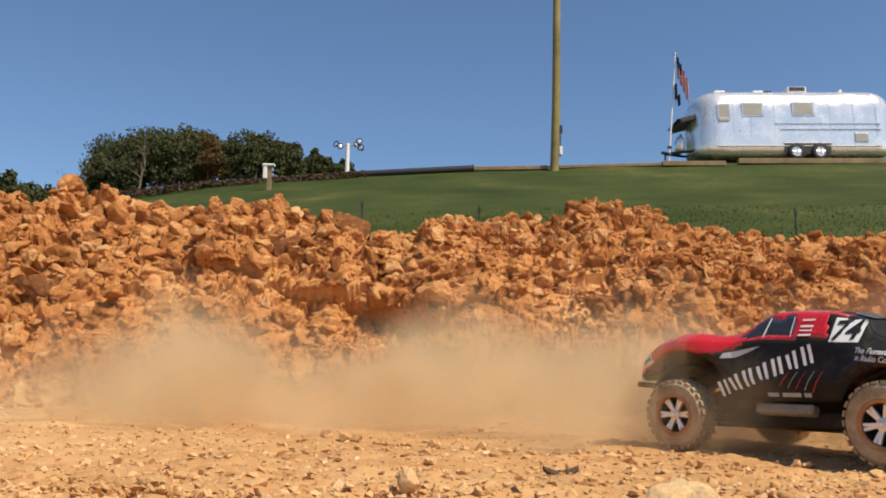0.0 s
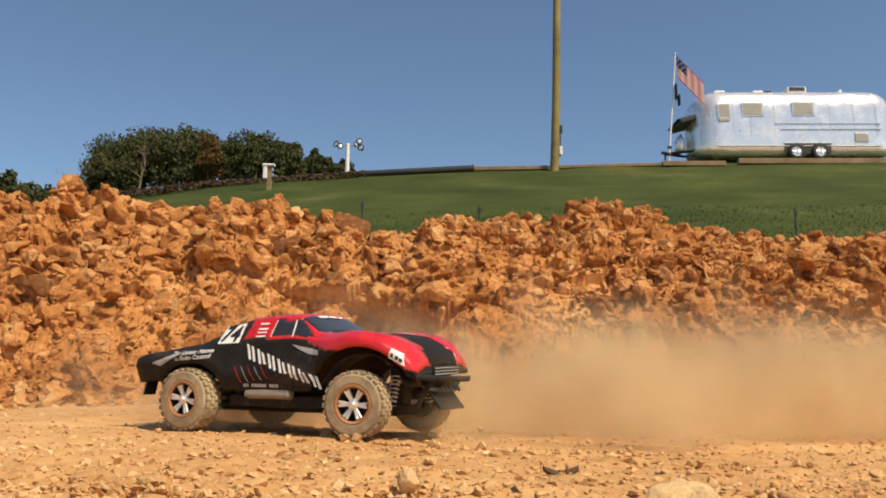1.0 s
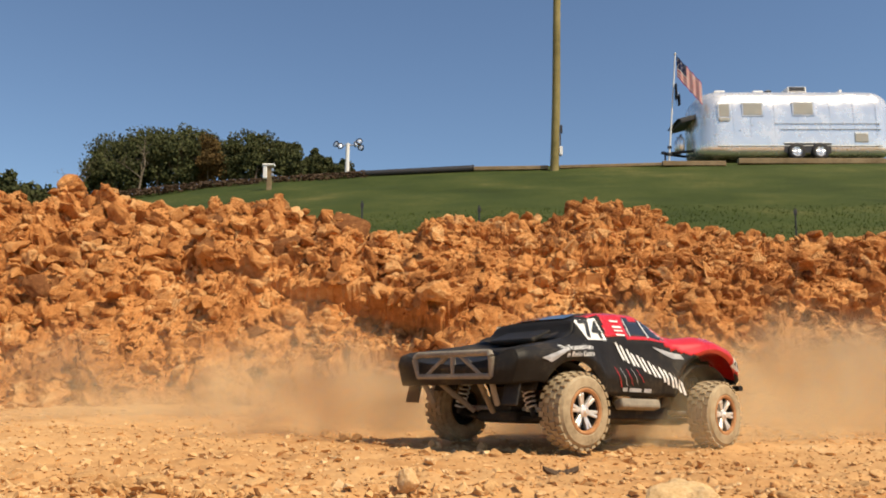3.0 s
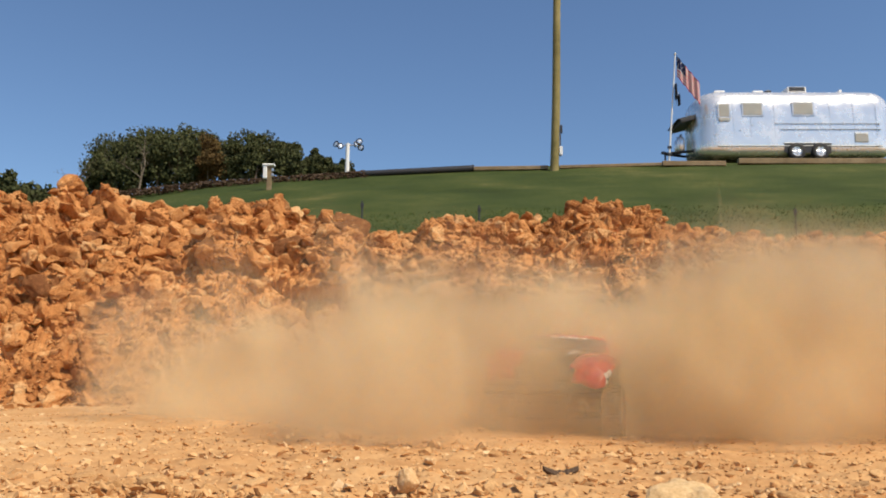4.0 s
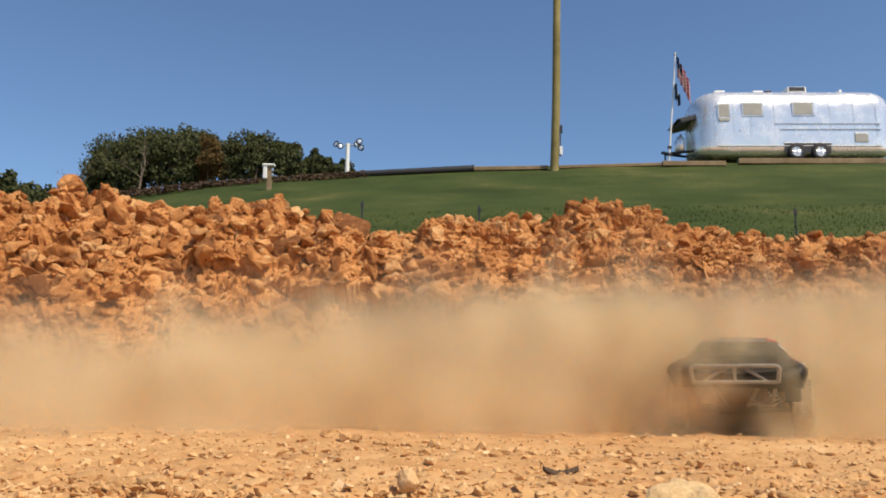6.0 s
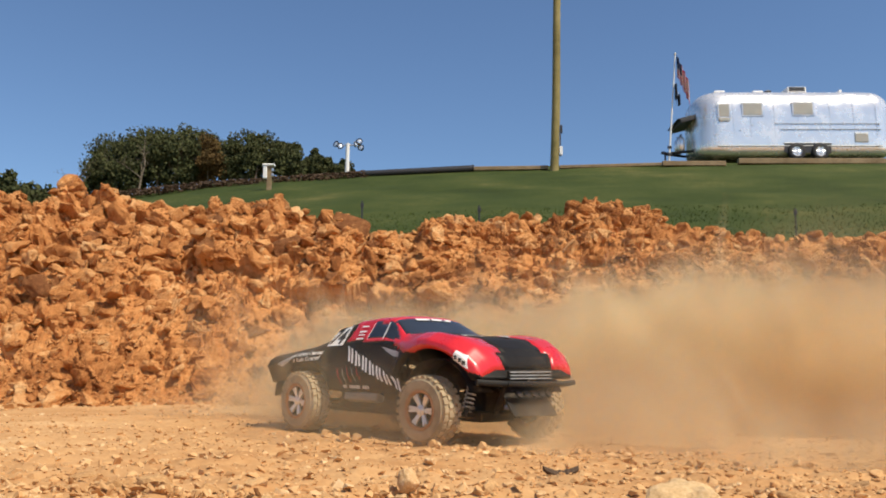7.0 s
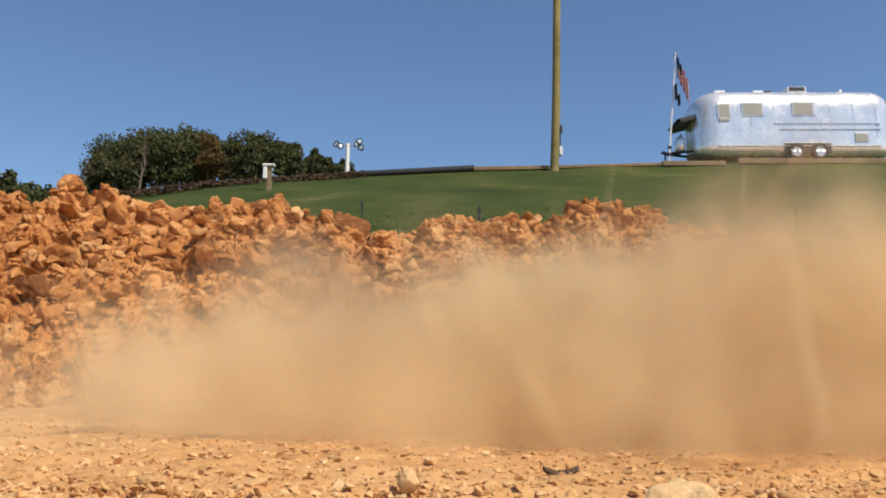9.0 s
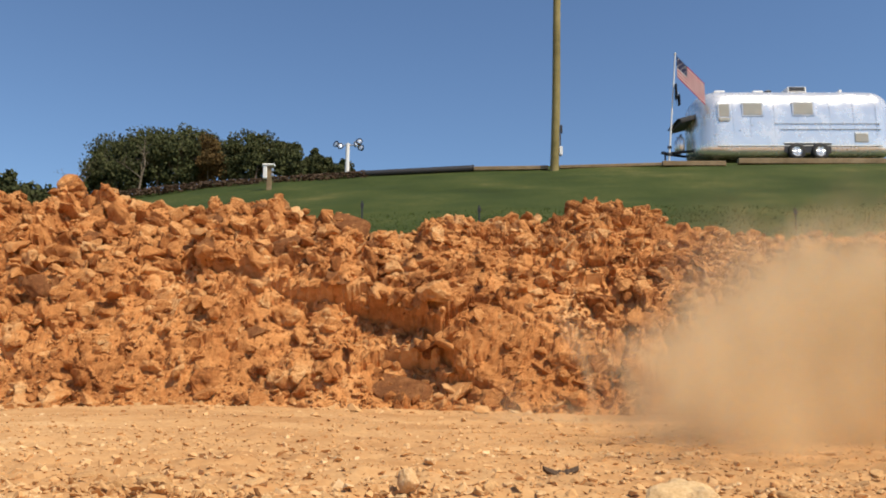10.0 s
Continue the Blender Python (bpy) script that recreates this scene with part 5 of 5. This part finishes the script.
def flag():
    """Striped flag in eight stiff upright strips that fold against each other."""
    ob = new("flag")
    ob.matrix_basis = Matrix.Translation(FLAG_AT + FLAG_TOP + Vector((0.03, -0.02, -0.08)))
    tagged(ob, "red and white striped flag with blue canton on the pole", "flag")
    strips = []
    for k in range(8):
        bm = bmesh.new()
        for row in range(13):
            h = 0.83 / 13
            blue = row < 7 and k < 3
            vs = [bm.verts.new((x, y, -row * h - d * h - (DROP if x else 0))) for y in (-0.004, 0.004) for x, d in ((0, 0), (PANEL, 0), (PANEL, 1), (0, 1))]
            for q in ((0, 1, 2, 3), (7, 6, 5, 4), (0, 4, 5, 1), (2, 6, 7, 3), (1, 5, 6, 2), (3, 7, 4, 0)):
                f = bm.faces.new([vs[i] for i in q])
                f.material_index = 2 if blue else row % 2
        if k < 3:
            for row in range(4):
                for y in (-0.006,):
                    c = Vector((PANEL * (0.25 if row % 2 else 0.6), y, -0.06 - row * 0.105 - DROP * (0.25 if row % 2 else 0.6)))
                    vs = [bm.verts.new(c + Vector((0.026 * math.cos(a) * (1 if i % 2 else 0.45), 0, 0.026 * math.sin(a) * (1 if i % 2 else 0.45)))) for i, a in enumerate([j * math.pi / 5 for j in range(10)])]
                    f = bm.faces.new(vs)
                    f.material_index = 1
        bmesh.ops.remove_doubles(bm, verts=bm.verts, dist=0.0005)
        strips.append(part("strip", bm, [M_FLAG_RED, M_FLAG_WHITE, M_FLAG_BLUE], ob))
    low = new("black_flag")
    low.matrix_basis = Matrix.Translation(FLAG_AT + FLAG_TOP * 0.70 + Vector((0.03, -0.02, 0)))
    tagged(low, "limp black flag with a pale emblem hanging on the pole", "flag")
    for k in range(3):
        bm = bmesh.new()
        box(bm, (0.16, 0.008, 0.62 - 0.1 * k), pose(0.08, 0, -0.3))
        ob2 = part("strip", bm, M_FLAG_BLACK, low)
        ob2.matrix_basis = pose(k * 0.05, 0, -k * 0.16, 0, 0, 72 if k % 2 else -70)
    bm = bmesh.new()
    box(bm, (0.10, 0.010, 0.13), pose(0.07, -0.05, -0.36, 0, 20, -60), 0.003)
    part("emblem", bm, M_FLAG_WHITE, low, "pale emblem")
    return strips


def thin_cloth(mat):
    """Thin flag cloth lets part of the light through."""
    nt = mat.node_tree
    b = next(n for n in nt.nodes if n.type == "BSDF_PRINCIPLED")
    out = next(n for n in nt.nodes if n.type == "OUTPUT_MATERIAL")
    glow = nt.nodes.new("ShaderNodeBsdfTranslucent")
    both = nt.nodes.new("ShaderNodeMixShader")
    both.inputs[0].default_value = 0.25
    nt.links.new(b.inputs["Base Color"].links[0].from_socket, glow.inputs["Color"])
    nt.links.new(b.outputs[0], both.inputs[1])
    nt.links.new(glow.outputs[0], both.inputs[2])
    nt.links.new(both.outputs[0], out.inputs["Surface"])


for cloth in (M_FLAG_RED, M_FLAG_WHITE, M_FLAG_BLUE):
    thin_cloth(cloth)
STRIPS = flag()


# seconds, x, y, heading, height, nose up, body roll
DRIVE = (
    (0.0, 0.572, 1.290, 123, -0.009, 0.5, 1.0), (0.1, 0.512, 1.330, 142, -0.009, 1.0, 0.0), (0.2, 0.408, 1.350, 159, -0.008, 2.0, -2.0), (0.3, 0.283, 1.435, 182, -0.005, 3.0, -4.5),
    (0.4, 0.136, 1.506, 207, -0.001, 2.6, -3.3), (0.5, -0.019, 1.569, 235, 0.004, 2.8, -2.0), (0.6, -0.164, 1.609, 268, 0.008, 2.7, -0.8), (0.7, -0.243, 1.609, 290, 0.010, 2.2, 3.4),
    (0.8, -0.282, 1.590, 306, 0.011, 0.2, 5.4), (0.9, -0.283, 1.580, 320, 0.011, -0.6, 5.5), (1.0, -0.243, 1.573, 337, 0.010, -1.1, 2.4), (1.1, -0.151, 1.549, 354, 0.008, -1.2, 1.2),
    (1.2, 0.001, 1.517, 372, 0.003, -1.2, 0.5), (1.3, 0.196, 1.513, 390, -0.003, -1.1, 0.1), (1.4, 0.413, 1.555, 410, -0.009, 0.3, 0.2), (1.5, 0.615, 1.638, 432, -0.009, 1.5, 0.1),
    (1.6, 0.781, 1.743, 469, -0.009, 2.4, 0.5), (1.7, 0.889, 1.849, 502, -0.009, 2.1, 0.1), (1.8, 0.913, 1.940, 520, -0.009, 2.3, -0.0), (1.9, 0.887, 2.025, 535, -0.009, 2.5, -3.9),
    (2.0, 0.821, 2.087, 557, -0.009, 2.5, -6.4), (2.1, 0.703, 2.102, 567, -0.009, 3.1, -5.5), (2.2, 0.557, 2.075, 587, -0.009, 3.7, -1.1), (2.3, 0.409, 2.055, 610, -0.009, 2.3, 0.4),
    (2.4, 0.297, 2.028, 625, -0.006, -1.5, 1.1), (2.5, 0.182, 1.929, 645, -0.002, -3.7, 2.0), (2.6, 0.086, 1.763, 665, 0.000, -3.4, 1.7), (2.7, 0.071, 1.600, 685, 0.001, -2.0, 0.8),
    (2.8, 0.096, 1.501, 710, 0.000, -1.9, -0.1), (2.9, 0.152, 1.443, 735, -0.002, -2.0, -0.5), (3.0, 0.233, 1.412, 759, -0.004, -2.1, -0.8), (3.1, 0.329, 1.403, 782, -0.007, -2.2, -1.1),
    (3.2, 0.429, 1.416, 805, -0.009, -2.3, -1.4), (3.3, 0.525, 1.447, 827, -0.009, -2.4, -1.8), (3.4, 0.607, 1.494, 848, -0.009, -2.5, -2.1), (3.5, 0.663, 1.555, 869, -0.009, -2.6, -2.4),
    (3.6, 0.686, 1.627, 889, -0.009, -2.7, -2.8), (3.7, 0.663, 1.708, 909, -0.009, -2.7, -3.1), (3.8, 0.586, 1.796, 928, -0.009, -2.8, -3.4), (3.9, 0.452, 1.883, 947, -0.009, -2.9, -3.8),
    (4.0, 0.289, 1.961, 969, -0.006, -3.0, -4.1), (4.1, 0.133, 2.012, 993, -0.001, -3.1, -4.4), (4.2, 0.016, 2.004, 1020, 0.003, -2.8, -2.9), (4.3, -0.038, 1.925, 1041, 0.004, -1.7, -0.4),
    (4.4, -0.015, 1.817, 1058, 0.003, -0.7, 2.2), (4.5, 0.054, 1.736, 1081, 0.001, -0.1, 2.5), (4.6, 0.179, 1.702, 1104, -0.002, 0.2, 1.9), (4.7, 0.338, 1.722, 1128, -0.007, 0.6, 1.0),
    (4.8, 0.537, 1.802, 1150, -0.009, 0.4, 0.7), (4.9, 0.702, 1.929, 1188, -0.009, 0.9, 0.2), (5.0, 0.812, 2.037, 1229, -0.009, 1.8, -0.1), (5.1, 0.833, 2.088, 1254, -0.009, 2.5, -0.3),
    (5.2, 0.788, 2.085, 1267, -0.009, 2.1, -0.1), (5.3, 0.702, 2.060, 1299, -0.009, 1.8, -0.0), (5.4, 0.628, 2.023, 1337, -0.009, 1.6, 0.0), (5.5, 0.588, 1.980, 1375, -0.009, -0.4, 0.5),
    (5.6, 0.566, 1.955, 1407, -0.009, -2.0, 1.0), (5.7, 0.634, 1.956, 1429, -0.009, -2.5, 1.4), (5.8, 0.677, 1.973, 1456, -0.009, -1.5, 1.2), (5.9, 0.693, 1.992, 1483, -0.009, -1.6, 1.1),
    (6.0, 0.694, 2.012, 1509, -0.009, -1.7, 1.0), (6.1, 0.681, 2.034, 1533, -0.009, -1.8, 0.9), (6.2, 0.652, 2.052, 1557, -0.009, -1.9, 0.8), (6.3, 0.608, 2.061, 1581, -0.009, -2.0, 0.6),
    (6.4, 0.548, 2.054, 1604, -0.009, -2.1, 0.5), (6.5, 0.472, 2.029, 1627, -0.009, -2.2, 0.4), (6.6, 0.382, 1.978, 1652, -0.008, -2.3, 0.3), (6.7, 0.275, 1.895, 1680, -0.005, -2.4, 0.2),
    (6.8, 0.154, 1.779, 1707, -0.002, -2.1, 0.9), (6.9, 0.034, 1.664, 1729, 0.002, -1.5, 1.0), (7.0, -0.049, 1.567, 1754, 0.004, -1.7, 0.8), (7.1, -0.070, 1.474, 1780, 0.005, -2.1, 0.9),
    (7.2, -0.022, 1.383, 1804, 0.004, -2.4, 0.8), (7.3, 0.077, 1.323, 1823, 0.001, -1.8, -0.7), (7.4, 0.211, 1.305, 1841, -0.003, -2.1, -3.0), (7.5, 0.367, 1.328, 1856, -0.008, -2.0, -2.0),
    (7.6, 0.530, 1.395, 1868, -0.009, -1.4, -0.3), (7.7, 0.663, 1.492, 1878, -0.009, -0.4, 0.8), (7.8, 0.786, 1.584, 1881, -0.009, 0.0, 0.0), (7.9, 0.862, 1.657, 1876, -0.009, 0.0, 0.0),
    (8.0, 0.935, 1.716, 1870, -0.009, 0.0, 0.0), (8.1, 1.034, 1.769, 1866, -0.009, 0.0, 0.0), (8.2, 1.150, 1.820, 1864, -0.009, 0.0, 0.0))


def truck_at(t):
    c = list(zip(*DRIVE))
    return [float(np.interp(t, c[0], k)) for k in c[1:]]


def drive():
    rows, lean = [], []
    for t, x, y, h, z, nose, roll in DRIVE:
        rows.append((t, pose(x, y, z, 0, 0, h) @ pose(0, 0, 0, 0, -nose, 0)))
        lean.append((t, pose(0, 0, 0.06) @ pose(0, 0, 0, roll, 0, 0) @ pose(0, 0, -0.06)))
    t, x, y, h, z, nose, roll = DRIVE[-1]
    rows += [(8.6, pose(x + 0.55, y + 0.30, -0.012, 0, 0, h - 20)), (9.0, pose(x + 1.1, y + 0.35, -0.012, 0, 0, h - 40)), (10.0, pose(x + 1.5, y + 0.2, -0.012, 0, 0, h - 60))]
    lean += [(8.6, pose(0, 0, 0)), (10.0, pose(0, 0, 0))]
    walk(truck, rows)
    walk(body_shell, lean)
    for ob in wheels:
        spot, spin, turns = ob.matrix_basis.translation.copy(), 0.0, []
        front = spot.x > 0
        for k in range(301):
            t = k / 30
            if t < 8.6:
                spin += 70 if not front else 62
            steer = 0.0
            if front and t < 8.2:
                steer = max(-24.0, min(24.0, 0.10 * (truck_at(min(8.2, t + 0.1))[2] - truck_at(max(0.0, t - 0.1))[2]) * -1 + 8))
            turns.append((t, pose(spot.x, spot.y, spot.z, 0, 0, steer) @ pose(0, 0, 0, 0, spin % 360, 0)))
        walk(ob, turns)


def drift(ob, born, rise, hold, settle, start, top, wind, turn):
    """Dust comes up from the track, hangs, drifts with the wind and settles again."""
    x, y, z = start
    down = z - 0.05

    def place(t, height):
        d = t - born
        slow = 1.0 - math.exp(-d / 1.6) if d > 0 else 0.0
        return pose(x + wind[0] * max(0, d), y + wind[1] * slow * 1.6, height, 0, 0, turn + 5 * max(0, d))

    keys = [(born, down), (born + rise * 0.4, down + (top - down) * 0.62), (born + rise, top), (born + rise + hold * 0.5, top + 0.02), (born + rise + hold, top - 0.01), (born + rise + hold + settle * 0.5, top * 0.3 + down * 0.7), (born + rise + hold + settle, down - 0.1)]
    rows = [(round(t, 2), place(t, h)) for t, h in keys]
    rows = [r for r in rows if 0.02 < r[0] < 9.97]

    def height(t):
        return float(np.interp(t, [k[0] for k in keys], [k[1] for k in keys]))

    walk(ob, [(0.0, place(0.0, height(0.0)))] + rows + [(10.0, place(10.0, height(10.0)))])


def linger(born, rng):
    """How long a cloud hangs: calm air after the last lap keeps the dust longest."""
    if born < 3.0:
        return rng.uniform(0.9, 1.4)
    if born < 6.6:
        return rng.uniform(1.6, 2.1)
    return rng.uniform(1.2, 1.6) if born < 7.7 else rng.uniform(1.5, 2.4)


def dust():
    rng = random.Random(4)
    born, i = -1.9, 0
    while born < 8.15:
        t = born + 1.72 if born < 0 else born
        x, y, h = truck_at(t)[:3]
        back = Vector((-math.cos(radians(h)), -math.sin(radians(h)), 0)) * 0.2
        ob = cloud(THIN[i % 3] if born < 2.9 else BIG[i % 4])
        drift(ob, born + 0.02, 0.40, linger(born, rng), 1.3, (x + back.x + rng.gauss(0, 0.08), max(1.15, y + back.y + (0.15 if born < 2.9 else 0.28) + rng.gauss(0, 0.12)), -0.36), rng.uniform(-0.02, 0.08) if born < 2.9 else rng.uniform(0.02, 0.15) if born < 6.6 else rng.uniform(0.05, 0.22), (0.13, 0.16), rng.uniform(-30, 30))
        if born > 6.6 or (i % 2 and (born < 0.4 or 3.6 < born)):
            # the part of the dust that is thrown back behind the truck
            ob = cloud(THIN[(i + 1) % 3] if born < 2.9 else BIG[(i + 1) % 4])
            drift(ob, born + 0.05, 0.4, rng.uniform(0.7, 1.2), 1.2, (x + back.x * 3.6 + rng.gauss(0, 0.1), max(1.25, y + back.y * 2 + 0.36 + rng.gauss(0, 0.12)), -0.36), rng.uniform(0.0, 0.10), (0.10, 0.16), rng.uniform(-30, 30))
        if born > (2.9 if i % 2 else -0.2):
            ob = new("dirt_spray", SMALL[i % 3])
            tagged(ob, "brown spray of dirt kicked up by the rear wheels", "dirt spray", "dirt sprays", "stuff")
            drift(ob, born, 0.16, 0.22, 0.45, (x + back.x * 1.5, y + back.y * 1.5, -0.22), 0.03, (back.x * 1.5, 0.05), rng.uniform(-30, 30))
        if 7.15 < born < 7.8:
            for back_by in (2.2, 3.4):
                ob = new("dirt_spray", SMALL[(i + int(back_by)) % 3])
                tagged(ob, "brown spray of dirt kicked up by the rear wheels", "dirt spray", "dirt sprays", "stuff")
                drift(ob, born, 0.14, 0.20, 0.5, (x + back.x * back_by, y + back.y * 1.2, -0.22), 0.02, (back.x * 2.0, 0.05), rng.uniform(-30, 30))
        born += 0.15 if born < 2.6 else 0.125 if born < 6.7 else 0.10
        i += 1
    # what still hangs where the truck left
    for k in range(9):
        ob = cloud(THIN[k % 3] if k % 2 else BIG[k % 4])
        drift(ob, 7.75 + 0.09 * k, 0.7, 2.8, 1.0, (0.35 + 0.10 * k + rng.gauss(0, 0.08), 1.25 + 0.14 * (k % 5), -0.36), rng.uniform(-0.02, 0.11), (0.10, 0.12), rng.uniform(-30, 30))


def hanging():
    """Older dust that the wind has spread between the laps, low along the track and towards the bank."""
    rng = random.Random(17)
    for k in range(8):
        ob = cloud(BIG[k % 4])
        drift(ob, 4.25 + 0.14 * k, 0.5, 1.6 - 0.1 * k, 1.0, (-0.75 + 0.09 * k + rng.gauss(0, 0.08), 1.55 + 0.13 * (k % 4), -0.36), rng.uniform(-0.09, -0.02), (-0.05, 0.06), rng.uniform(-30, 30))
    for k in range(14):
        ob = cloud(BIG[(k + 1) % 4])
        drift(ob, 5.85 + 0.06 * k, 0.45, rng.uniform(0.7, 1.0), 1.1, (1.25 - 0.115 * k + rng.gauss(0, 0.06), 1.80 + 0.13 * (k % 5), -0.36), rng.uniform(0.04, 0.14) - 0.006 * k, (0.10, 0.10), rng.uniform(-30, 30))
    for k in range(6):
        ob = cloud(THIN[k % 3] if k % 2 else BIG[k % 4])
        drift(ob, 6.95 + 0.05 * k, 0.3, 0.7, 1.0, (-0.30 - 0.13 * k, 1.55 + 0.09 * (k % 3), -0.36), -0.03 - 0.015 * k, (-0.12, 0.10), rng.uniform(-30, 30))

    for k in range(3):
        ob = cloud(THIN[k % 3])
        drift(ob, 6.5 + 0.05 * k, 0.3, 0.25, 0.6, (0.10 + 0.14 * k, 1.22 + 0.03 * k, -0.36), -0.08, (0.25, 0.08), rng.uniform(-30, 30))
    # the wide dust wall of the second lap, tall at the far end of the track
    for k in range(9):
        ob = cloud(BIG[k % 4] if k < 6 else THIN[k % 3])
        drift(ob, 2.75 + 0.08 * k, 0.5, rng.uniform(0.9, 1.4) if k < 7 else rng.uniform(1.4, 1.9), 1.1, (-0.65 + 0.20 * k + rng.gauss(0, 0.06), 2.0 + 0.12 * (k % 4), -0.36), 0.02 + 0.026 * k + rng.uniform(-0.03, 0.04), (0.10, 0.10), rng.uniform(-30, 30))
    for k in range(3):
        ob = cloud(THIN[k % 3])
        drift(ob, 3.2 + 0.15 * k, 0.8, rng.uniform(1.2, 1.6), 1.3, (0.95 + 0.2 * k, 2.3 + 0.1 * k, -0.36), 0.34 + 0.05 * k, (0.12, 0.08), rng.uniform(-30, 30))
    # what rolls up the bank after the last lap
    for k in range(10):
        ob = cloud(BIG[k % 4] if k % 3 else THIN[k % 3])
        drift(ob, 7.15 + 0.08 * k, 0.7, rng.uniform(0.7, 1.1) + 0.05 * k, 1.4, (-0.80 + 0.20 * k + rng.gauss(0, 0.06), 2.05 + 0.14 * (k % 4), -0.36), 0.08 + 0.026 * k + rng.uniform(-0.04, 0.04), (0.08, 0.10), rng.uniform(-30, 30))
    for k in range(7):
        ob = cloud(THIN[k % 3])
        drift(ob, 1.55 + 0.08 * k, 0.5, 0.6, 1.0, (-0.42 - 0.15 * k, 1.5 + 0.14 * (k % 4), -0.36), -0.03 - 0.015 * k, (-0.10, 0.08), rng.uniform(-30, 30))


def thrown():
    rng = random.Random(13)
    bursts = [(7.24 + 0.36 * rng.random() ** 0.8, 1.0) for _ in range(210)] + [(1.32 + 0.25 * rng.random(), 0.8) for _ in range(16)] + [(4.58 + 0.25 * rng.random(), 0.7) for _ in range(14)] + [(0.02 + 0.1 * rng.random(), 0.5) for _ in range(8)]
    for k, (born, power) in enumerate(bursts):
        x, y, h, z = truck_at(born)[:4]
        a = radians(h)
        side = rng.choice((-1, 1)) * 0.127
        p = Vector((x - 0.19 * math.cos(a) - side * math.sin(a), y - 0.19 * math.sin(a) + side * math.cos(a), 0.0))
        go = radians(h + 180 + rng.gauss(0, 22))
        out = power * rng.uniform(0.6, 4.6)
        v = Vector((math.cos(go) * out, math.sin(go) * out * 0.55, power * rng.uniform(0.5, 2.1)))
        size = min(0.028, 0.0046 * rng.paretovariate(1.8))
        ground_z = max(-0.012, min(0.016, -0.03 * p.x))
        p.z = ground_z + 0.2 * size
        flight = 2 * v.z / 9.81
        ob = new("flying_clod", FLYERS[k % len(FLYERS)])
        ob.scale = (size, size, size)
        tagged(ob, "small orange clay clod thrown up by the wheels", "clod", "flying clods")
        spin = [rng.uniform(-500, 500) for _ in range(3)]
        if p.y + v.y * flight < 0.45:
            v.y = (0.5 - p.y) / flight
        rows = []
        n = max(3, int(flight / 0.06))
        for j in range(n + 1):
            d = flight * j / n
            q = p + v * d + Vector((0, 0, -4.905 * d * d))
            rows.append((born + d, pose(q.x, q.y, q.z, *[s * d for s in spin])))
        rows = [(0.0, rows[0][1])] + [r for r in rows if 0.04 < r[0] < 9.9] + [(10.0, rows[-1][1])]
        walk(ob, rows)


def wave():
    # how far the flag stands out at each time
    states = ((0.0, 0.05), (0.5, 0.07), (1.0, 0.12), (1.7, 0.11), (2.5, 0.115), (3.9, 0.10), (4.5, 0.115), (5.0, 0.085), (5.5, 0.065), (6.8, 0.05), (7.5, 0.062), (8.2, 0.05), (9.0, 0.05), (9.5, 0.085), (10.0, 0.14))
    for k, ob in enumerate(STRIPS):
        rows = []
        for t, dx in states:
            dx = min(dx, PANEL * 0.999)
            fold = math.degrees(math.acos(dx / PANEL)) * (1 if k % 2 else -1)
            rows.append((t, pose(k * dx, 0.0 if k % 2 == 0 else -math.sin(radians(abs(fold))) * PANEL, -k * DROP, 0, 0, fold)))
        walk(ob, rows)


def motions():
    drive()
    dust()
    hanging()
    thrown()
    wave()


motions()
